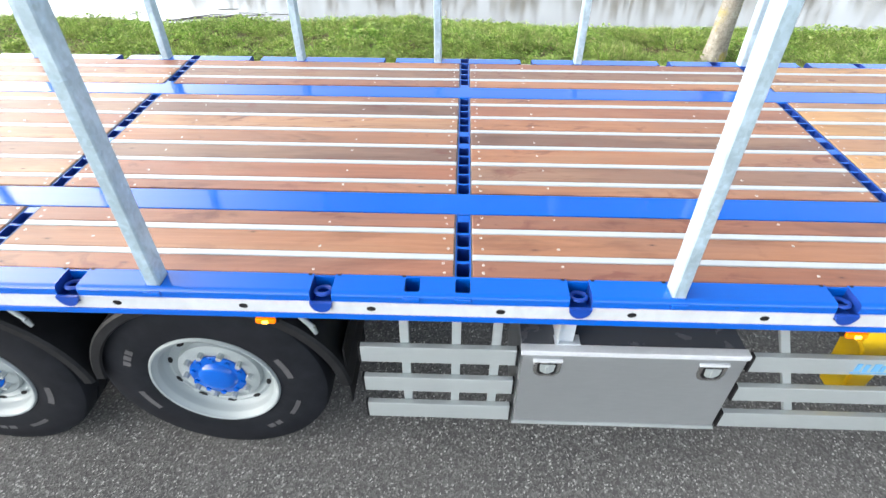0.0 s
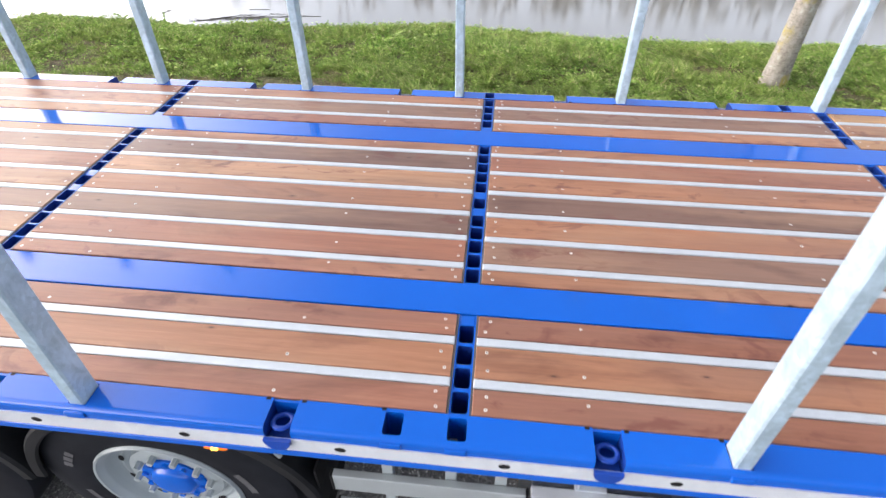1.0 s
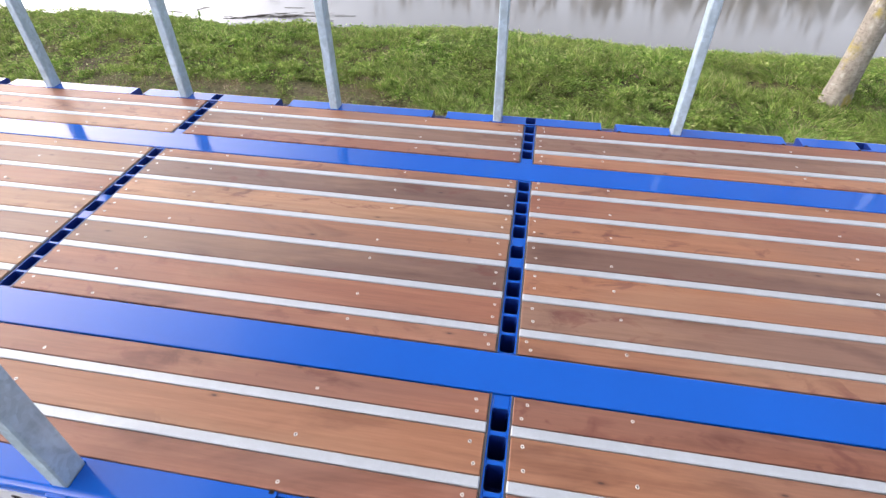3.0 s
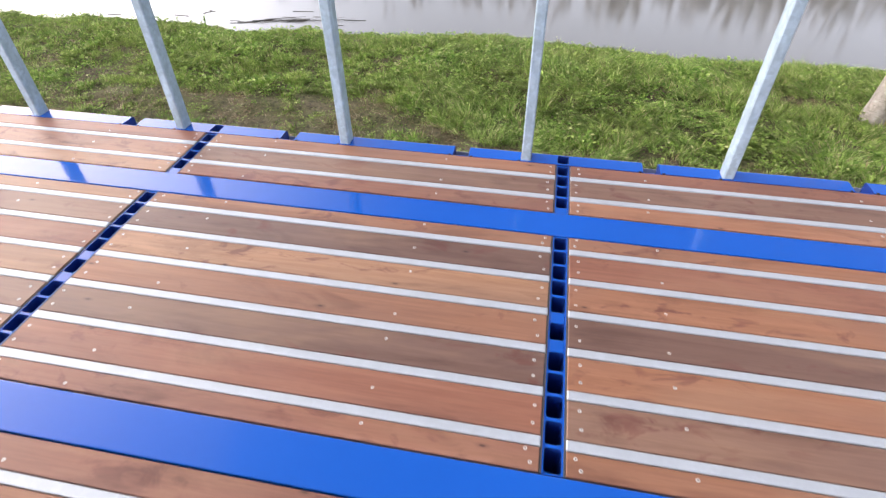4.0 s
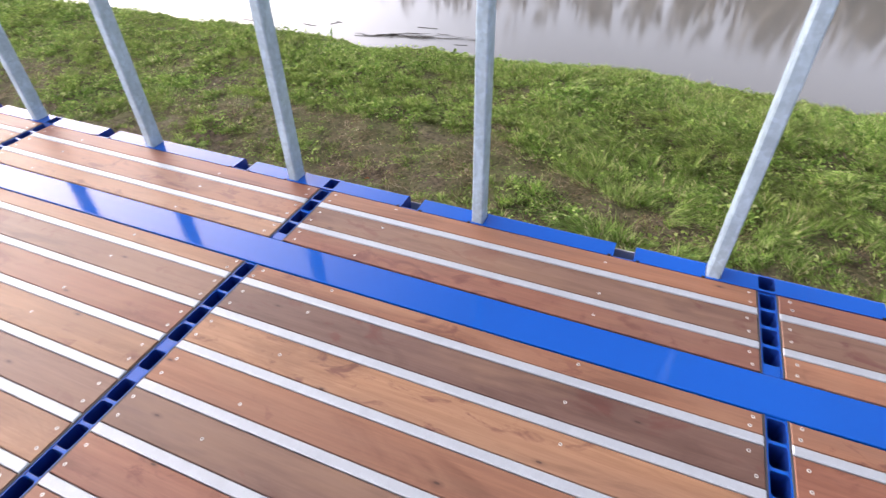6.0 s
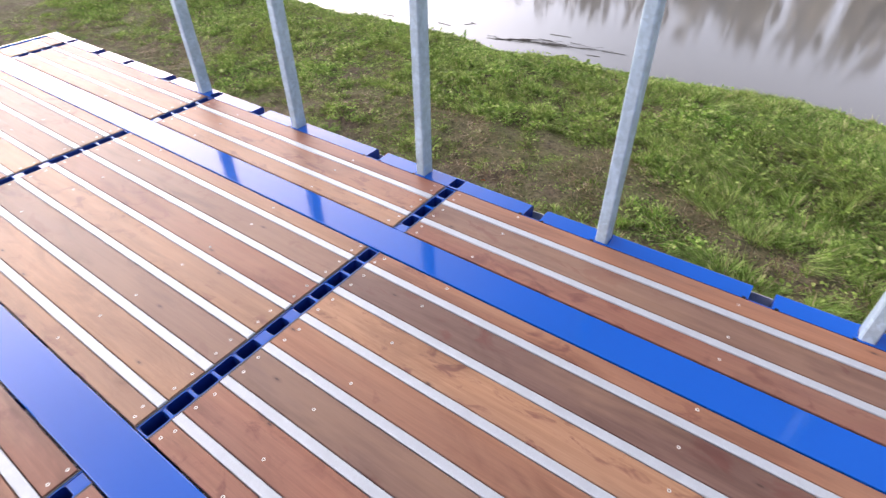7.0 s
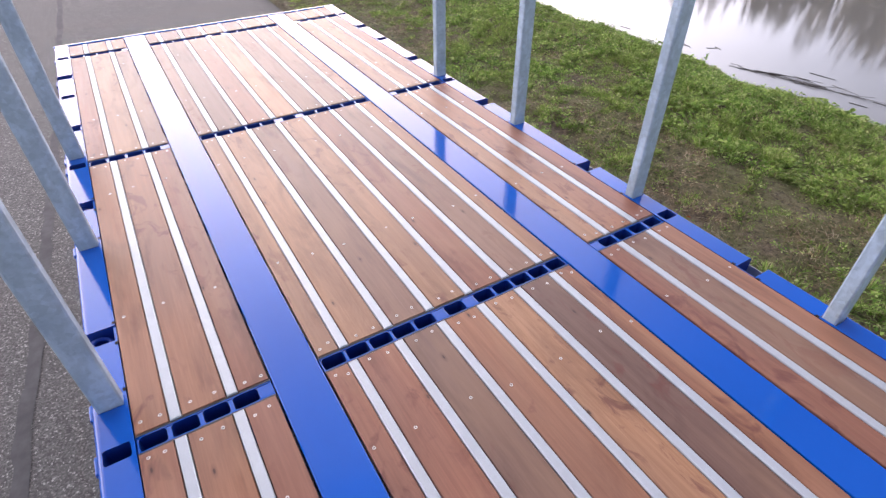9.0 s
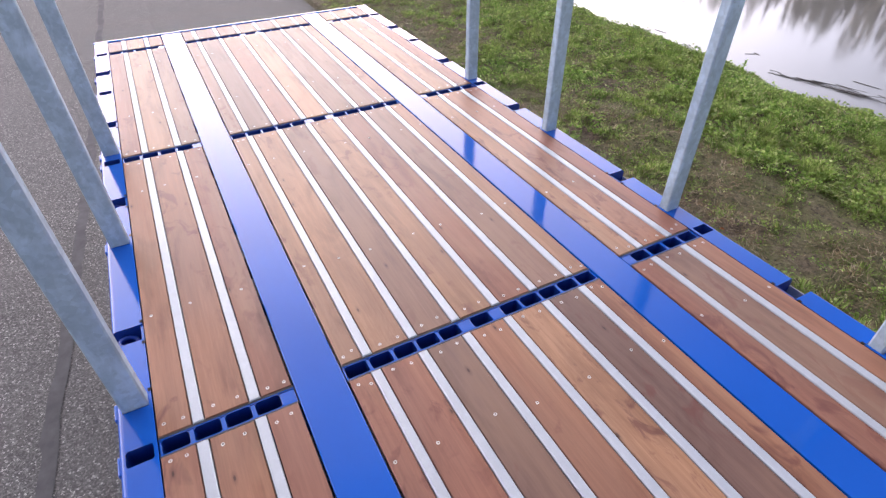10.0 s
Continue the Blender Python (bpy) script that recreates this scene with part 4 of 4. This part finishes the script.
for k, (x, y) in enumerate(stakes):
    m = pose(x, y, DECK, rng.uniform(-0.3, 0.3), rng.uniform(-0.3, 0.3), 180 * (k % 2))
    if k:
        copy_thing(one, m)
    else:
        one.matrix_basis = m


# ---- the tree on the bank ----
def build_tree(x, y):
    rnd = random.Random(11)
    bm = bmesh.new()
    rows = []
    for k in range(15):
        h = k * 0.25
        r = 0.135 - 0.016 * h + 0.05 * math.exp(-h * 6)
        cx, cy = 0.03 * math.sin(h * 0.9), 0.02 * math.sin(h * 1.3 + 1)
        rows.append([bm.verts.new((cx + r * (1 + 0.1 * noise.noise((math.cos(2 * math.pi * i / 16) * 1.5, math.sin(2 * math.pi * i / 16) * 1.5, h * 1.4))) * math.cos(2 * math.pi * i / 16),
                                   cy + r * (1 + 0.1 * noise.noise((math.cos(2 * math.pi * i / 16) * 1.5, math.sin(2 * math.pi * i / 16) * 1.5, h * 1.4 + 9))) * math.sin(2 * math.pi * i / 16), h - 0.1)) for i in range(16)])
    for p, q in zip(rows, rows[1:]):
        for i in range(16):
            bm.faces.new((p[i], p[(i + 1) % 16], q[(i + 1) % 16], q[i]))
    limbs = bmesh.new()
    tips = []

    def grow(at, way, length, r, depth):
        end = at + way * length
        tube(limbs, at, end, r, r * 0.62, 6)
        if depth == 0:
            tips.append(end)
            return
        for _ in range(3):
            turn = Vector((rnd.uniform(-1, 1), rnd.uniform(-1, 1), rnd.uniform(-0.1, 0.9)))
            grow(end, (way + 0.75 * turn).normalized(), length * rnd.uniform(0.6, 0.85), r * 0.6, depth - 1)

    for k in range(5):
        a = 2 * math.pi * k / 5 + rnd.uniform(-0.3, 0.3)
        grow(Vector((0, 0, 2.6 + 0.2 * k)), Vector((math.cos(a), math.sin(a), 1.1)).normalized(), 1.0, 0.055, 3)
    tree = new("tree")
    tree.location = (x, y, ground_z(x, y))
    tagged(tree, "young tree with grey-brown mossy bark on the canal bank", "tree")
    part("trunk", bm, BARK, tree, smooth=True)
    part("limbs", limbs, BARK, tree, smooth=True)
    leaves = bmesh.new()
    for t in tips:
        for _ in range(5):
            c = t + Vector((rnd.gauss(0, 0.18), rnd.gauss(0, 0.18), rnd.gauss(0, 0.15)))
            u = Vector((rnd.uniform(-1, 1), rnd.uniform(-1, 1), rnd.uniform(-1, 1))).normalized()
            w = u.orthogonal().normalized()
            leaves.faces.new([leaves.verts.new(c + p) for p in (u * 0.04, w * 0.022, -u * 0.04, -w * 0.022)])
    part("crown", leaves, LEAF, tree)


build_tree(3.33, 5.78)


# ---- grass, weeds, straw, reeds ----
gen = np.random.default_rng(7)


def cover(x, y):
    """How thickly grass grows: bare and muddy in patches beside the road, full towards the water."""
    v = 0.55 + 0.9 * noise.noise((x * 0.55, y * 0.8, 2.0)) + 0.7 * noise.noise((x * 1.7, y * 1.7, 8.0))
    v += (y - 5.0) * 0.33 + 0.25 + 0.25 * math.tanh((x + 1.2) * 2.0)
    v -= min(0.7, max(0.12, (0.5 - x) / 4.6)) * 0.45 * max(0.0, 1 - (y - 4.0) / 1.1)
    # a trodden, broken streak along the middle of the verge, and a bare spot beside the road
    streak = 4.96 - 0.26 * (1 + math.tanh((x + 1.2) * 1.6)) + 0.12 * noise.noise((x * 0.9, 0.0, 44.0))
    along = 0.25 * (1 + math.tanh((x + 4.6) * 1.6)) * (1 - math.tanh((x + 0.2) * 2.0))
    v -= 2.8 * along * math.exp(-((y - streak) / 0.2) ** 2) * (0.75 + 0.9 * noise.noise((x * 1.8, y * 2.5, 12.0)))
    v += 0.42 * math.exp(-((x + 3.5) / 1.3) ** 2 - ((y - 4.3) / 0.45) ** 2)
    v -= 0.9 * math.exp(-((x + 2.2) / 0.5) ** 2 - ((y - 4.35) / 0.16) ** 2)
    v -= 1.5 * math.exp(-((x - 2.7) ** 2 / 0.35 + (y - 6.05) ** 2 / 0.03))
    return v


def build_grass(name, clumps, per, spread, blade, width, label):
    """Clumps of blades that lean outwards from their middle: low ones for the sward, large ones for the tufts that stand out of it."""
    base, lean, side, height = [], [], [], []
    made = 0
    tufts = spread > 0.05
    while made < clumps:
        x, y = gen.uniform(-13, 8.5), gen.uniform(3.5, 8.9)
        thick = cover(x, y)
        if y > bank_y(x) + 1.6 or gen.uniform() > max((0.5 if tufts else 0.9) * (noise.noise((x * 2.6, y * 2.6, 50.0)) > (0.12 if tufts else -0.25)), thick):
            continue
        if x < -8 and gen.uniform() < 0.3:
            continue
        close = noise.noise((x * 5.0, y * 5.0, 70.0))
        if close < gen.uniform(-0.6, 0.1 if tufts else -0.1):
            continue
        made += 1
        full = max(0.0, min(1.0, thick))
        tall = gen.uniform(*blade) * (0.45 + 0.75 * full) * max(0.5, 1.0 + 0.9 * close) * (0.6 if y > bank_y(x) + 0.5 else 1.0)
        # towards the trailer's front the grass is long and lies over in swathes, towards the rear it is short
        long = 0.5 + 0.5 * math.tanh((x + 2.2) * 0.8)
        tall *= 0.76 + 0.36 * long
        fallen = full > 0.45 and noise.noise((x * 2.3, y * 2.3, 21.0)) > gen.uniform(-0.5, 0.5) + 0.35 - 0.6 * long
        comb = 5.0 * noise.noise((x * 0.8, y * 0.8, 30.0)) + 2.5
        a = gen.uniform(0, 2 * math.pi, per)
        r = spread * np.sqrt(gen.uniform(0.0, 1.0, per)) * gen.uniform(0.6, 1.2)
        base.append(np.stack([x + r * np.cos(a), y + r * np.sin(a), np.full(per, ground_z(x, y) - 0.01)], 1))
        h = tall * gen.uniform(0.55, 1.2, per) * (1.1 - 0.5 * r / spread)
        way = a + gen.normal(0, 0.4, per)
        out = (0.25 + 0.9 * r / spread) * gen.uniform(0.5, 1.2, per) * h
        if fallen:
            way = comb + gen.normal(0, 0.45, per)
            out = gen.uniform(1.0, 2.0, per) * h
            h = h * 0.9
        lean.append(np.stack([out * np.cos(way), out * np.sin(way), -0.15 * out], 1))
        b = gen.uniform(0, math.pi, per)
        w = gen.uniform(*width, per)
        side.append(np.stack([w * np.cos(b), w * np.sin(b), np.zeros(per)], 1))
        height.append(h)
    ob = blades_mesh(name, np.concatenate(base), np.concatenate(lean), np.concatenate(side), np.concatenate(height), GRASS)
    tagged(ob, label, "grass", kind="stuff")


build_grass("grass", 19000, 13, 0.05, (0.025, 0.06), (0.0022, 0.005), "short rough green grass on the canal bank")
build_grass("grass_tufts", 14000, 32, 0.065, (0.05, 0.125), (0.0026, 0.0055), "long tufted grass lying over on the canal bank")


def build_weeds(count):
    """Rosettes of rounded, folded leaves: large ones in the grass, small creeping ones on the mud."""
    v, f = [], []
    made = 0
    while made < count:
        x, y = gen.uniform(-13, 8.0), gen.uniform(3.5, 8.7)
        full = max(0.0, min(1.0, cover(x, y)))
        if y > bank_y(x) + 0.9 or noise.noise((x * 0.9, y * 0.9, 15.0)) + 0.25 * (y > 6.2) < gen.uniform(-0.6, 0.5):
            continue
        if full < 0.3 and gen.uniform() < 0.45:
            continue
        made += 1
        z = ground_z(x, y)
        turn = gen.uniform(0, 6.28)
        size = gen.uniform(0.009, 0.02) + full * gen.uniform(0.0, 0.022) * (1.5 if noise.noise((x * 0.8, y * 0.8, 33.0)) > 0.05 else 0.8)
        for k in range(6):
            a = turn + k * 1.05 + gen.uniform(-0.3, 0.3)
            up = gen.uniform(0.1, 0.8)
            d = np.array([math.cos(a), math.sin(a), up])
            s = np.array([-math.sin(a), math.cos(a), 0.35]) * size * 0.5
            t = np.array([math.sin(a), -math.cos(a), 0.35]) * size * 0.5
            reach = gen.uniform(0.3, 2.2)
            p = np.array([x, y, z + gen.uniform(0.0, 0.03 + 0.05 * full)]) + np.array([math.cos(a), math.sin(a), 0.1]) * size * reach
            n = len(v)
            v += [p, p + d * size * 0.35 + s, p + d * size * 0.85 + s * 0.8, p + d * size * 1.2 - np.array([0, 0, size * 0.3]), p + d * size * 0.85 + t * 0.8, p + d * size * 0.35 + t]
            f += [(n, n + 1, n + 2, n + 3), (n, n + 3, n + 4, n + 5)]
    me = bpy.data.meshes.new("weeds")
    me.from_pydata([tuple(map(float, p)) for p in v], [], f)
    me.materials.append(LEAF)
    tagged(new("weeds", me), "low broad-leaved weeds among the grass", "weeds", kind="stuff")


build_weeds(8000)


def scattered_stalks(name, count, where, length, radius, mat, label, category):
    base, lean, side, height = [], [], [], []
    while len(base) < count:
        x, y, z = where()
        if x is None:
            continue
        a = gen.uniform(0, 6.28)
        l = gen.uniform(*length)
        base.append((x, y, z))
        lean.append((l * math.cos(a), l * math.sin(a), 0.0))
        side.append((-radius * math.sin(a), radius * math.cos(a), 0.0))
        height.append(gen.uniform(0.0, 0.03))
    ob = blades_mesh(name, np.array(base), np.array(lean), np.array(side), np.array(height), mat)
    tagged(ob, label, category, kind="stuff")


def on_mud():
    x, y = gen.uniform(-12, 7), gen.uniform(3.8, 7.6)
    if cover(x, y) > gen.uniform(0.15, 1.2) or noise.noise((x * 2.2, y * 2.2, 60.0)) < gen.uniform(-0.3, 0.5):
        return None, None, None
    return x, y, ground_z(x, y) + 0.012


scattered_stalks("dry_straw", 24000, on_mud, (0.012, 0.1), 0.0028, STRAW, "dry straw and dead stalks lying on the mud", "straw")


def on_water():
    t = gen.normal(0, 0.42)
    return -5.0 + t + gen.normal(0, 0.1), 9.36 + 0.23 * t + gen.normal(0, 0.06), WATER_Z + 0.004


# a raft of broken reed stalks drifting by the bank
bm = bmesh.new()
for _ in range(26):
    x, y, z = on_water()
    a = gen.normal(0.16, 0.24)
    l = gen.uniform(0.1, 0.5)
    d = Vector((math.cos(a), math.sin(a), 0)) * l
    tube(bm, Vector((x, y, z)) - d, Vector((x, y, z + gen.uniform(0, 0.03))) + d, 0.0038, 0.0025, 5)
for x, y, a, l in ((-3.66, 9.62, 0.1, 0.2), (-4.8, 9.95, 0.1, 0.2), (-6.6, 9.6, 0.9, 0.09), (-6.55, 9.7, -0.3, 0.08), (-7.0, 9.35, -0.1, 0.16), (-8.3, 9.2, 0.1, 0.14), (-3.9, 9.3, 0.15, 0.12)):
    d = Vector((math.cos(a), math.sin(a), 0)) * l
    tube(bm, Vector((x, y, WATER_Z + 0.003)) - d, Vector((x, y, WATER_Z + 0.006)) + d, 0.006, 0.004, 5)
tagged(link("floating_reeds", bm, DEADREED), "dark broken reed stalks floating on the water", "reeds", kind="stuff")


def build_reeds(clumps, per):
    cx, cy = gen.uniform(-75, 55, clumps), gen.uniform(16.9, 19.6, clumps)
    ch = gen.uniform(0.8, 2.7, clumps) * (0.62 + 0.13 / (1 + np.exp(-(cx + 3.0) / 2.0)))
    count = clumps * per
    x = np.repeat(cx, per) + gen.normal(0, 0.11, count)
    y = np.repeat(cy, per) + gen.normal(0, 0.17, count)
    ground = np.array([max(ground_z(float(a), float(b)), WATER_Z - 0.1) for a, b in zip(x, y)])
    base = np.stack([x, y, ground], 1)
    # few stalks reach far above the rest
    h = np.repeat(ch, per) * gen.uniform(0.55, 1.1, count) * np.where(gen.uniform(0, 1, count) < 0.06, 1.45, 1.0)
    a = gen.uniform(0, 6.28, count)
    lean = np.stack([0.22 * np.cos(a), 0.22 * np.sin(a), np.zeros(count)], 1)
    b = gen.uniform(-0.5, 0.5, count)
    w = gen.uniform(0.005, 0.013, count)
    side = np.stack([w * np.cos(b), w * np.sin(b), np.zeros(count)], 1)
    # every fifth stalk carries a brown plume
    up = np.zeros((count, 3))
    up[:, 2] = h
    tips = (base + lean + up)[::5] - np.array([0, 0, 0.28])
    n = len(tips)
    droop = np.stack([gen.normal(0, 0.09, n), gen.normal(0, 0.09, n), np.zeros(n)], 1)
    ob = blades_mesh("reed_plumes", tips, droop, side[::5] * 5.0, np.full(n, 0.5), PLUME)
    tagged(ob, "brown seed plumes on the tall dry reeds", "reed plumes", kind="stuff")
    ob = blades_mesh("reeds", base, lean, side, h, REED)
    tagged(ob, "tall pale dry reeds along the far bank", "reeds", kind="stuff")


build_reeds(1000, 30)


# ---- fallen leaves and a tall weed at the water's edge ----
ORANGE_LEAF = blade_material("orange_leaf", [(0.0, (0.62, 0.13, 0.02)), (1.0, (0.70, 0.20, 0.04))], (0.5, 0.14, 0.03))
PALE_LEAF = blade_material("pale_leaf", [(0.0, (0.60, 0.56, 0.40)), (1.0, (0.70, 0.66, 0.5))], (0.6, 0.56, 0.42))


def leaf_mesh(size):
    """A pointed oval leaf, folded along its midrib."""
    bm = bmesh.new()
    rib = [bm.verts.new((size * s, 0, 0.12 * size * math.sin(3 * s))) for s in (0, 0.35, 0.7, 1.0)]
    for sign in (1, -1):
        edge = [bm.verts.new((size * s, sign * size * w, size * (0.12 * math.sin(3 * s) + 0.1))) for s, w in ((0.35, 0.26), (0.7, 0.2))]
        bm.faces.new([rib[0], rib[1], edge[0]][::sign])
        bm.faces.new([rib[1], rib[2], edge[1], edge[0]][::sign])
        bm.faces.new([rib[2], rib[3], edge[1]][::sign])
    return bm


for x, y, turn, mat, label in ((-2.91, 4.18, 0.7, ORANGE_LEAF, "small orange fallen leaf lying on the mud"),
                               (-2.345, 5.6, 2.1, PALE_LEAF, "pale dry fallen leaf lying in the grass")):
    ob = link("fallen_leaf", leaf_mesh(0.055), mat)
    ob.location = (x, y, ground_z(x, y) + 0.004)
    ob.rotation_euler = (0.1, -0.1, turn)
    tagged(ob, label, "leaf")

weed = new("bank_weed")
weed.location = (-5.42, 7.67, ground_z(-5.42, 7.67))
tagged(weed, "leafy green weed standing up at the water's edge", "weed")
bm = bmesh.new()
tube(bm, (0, 0, -0.02), (0.02, 0.01, 0.2), 0.006, 0.003, 6)
part("stem", bm, LEAF, weed)
for k in range(9):
    ob = part("leaf", leaf_mesh(0.075 - 0.003 * k), LEAF, weed)
    ob.location = (0.002 * k, 0.001 * k, 0.03 + 0.019 * k)
    ob.rotation_euler = (0, -0.5 - 0.05 * k, 2.4 * k)
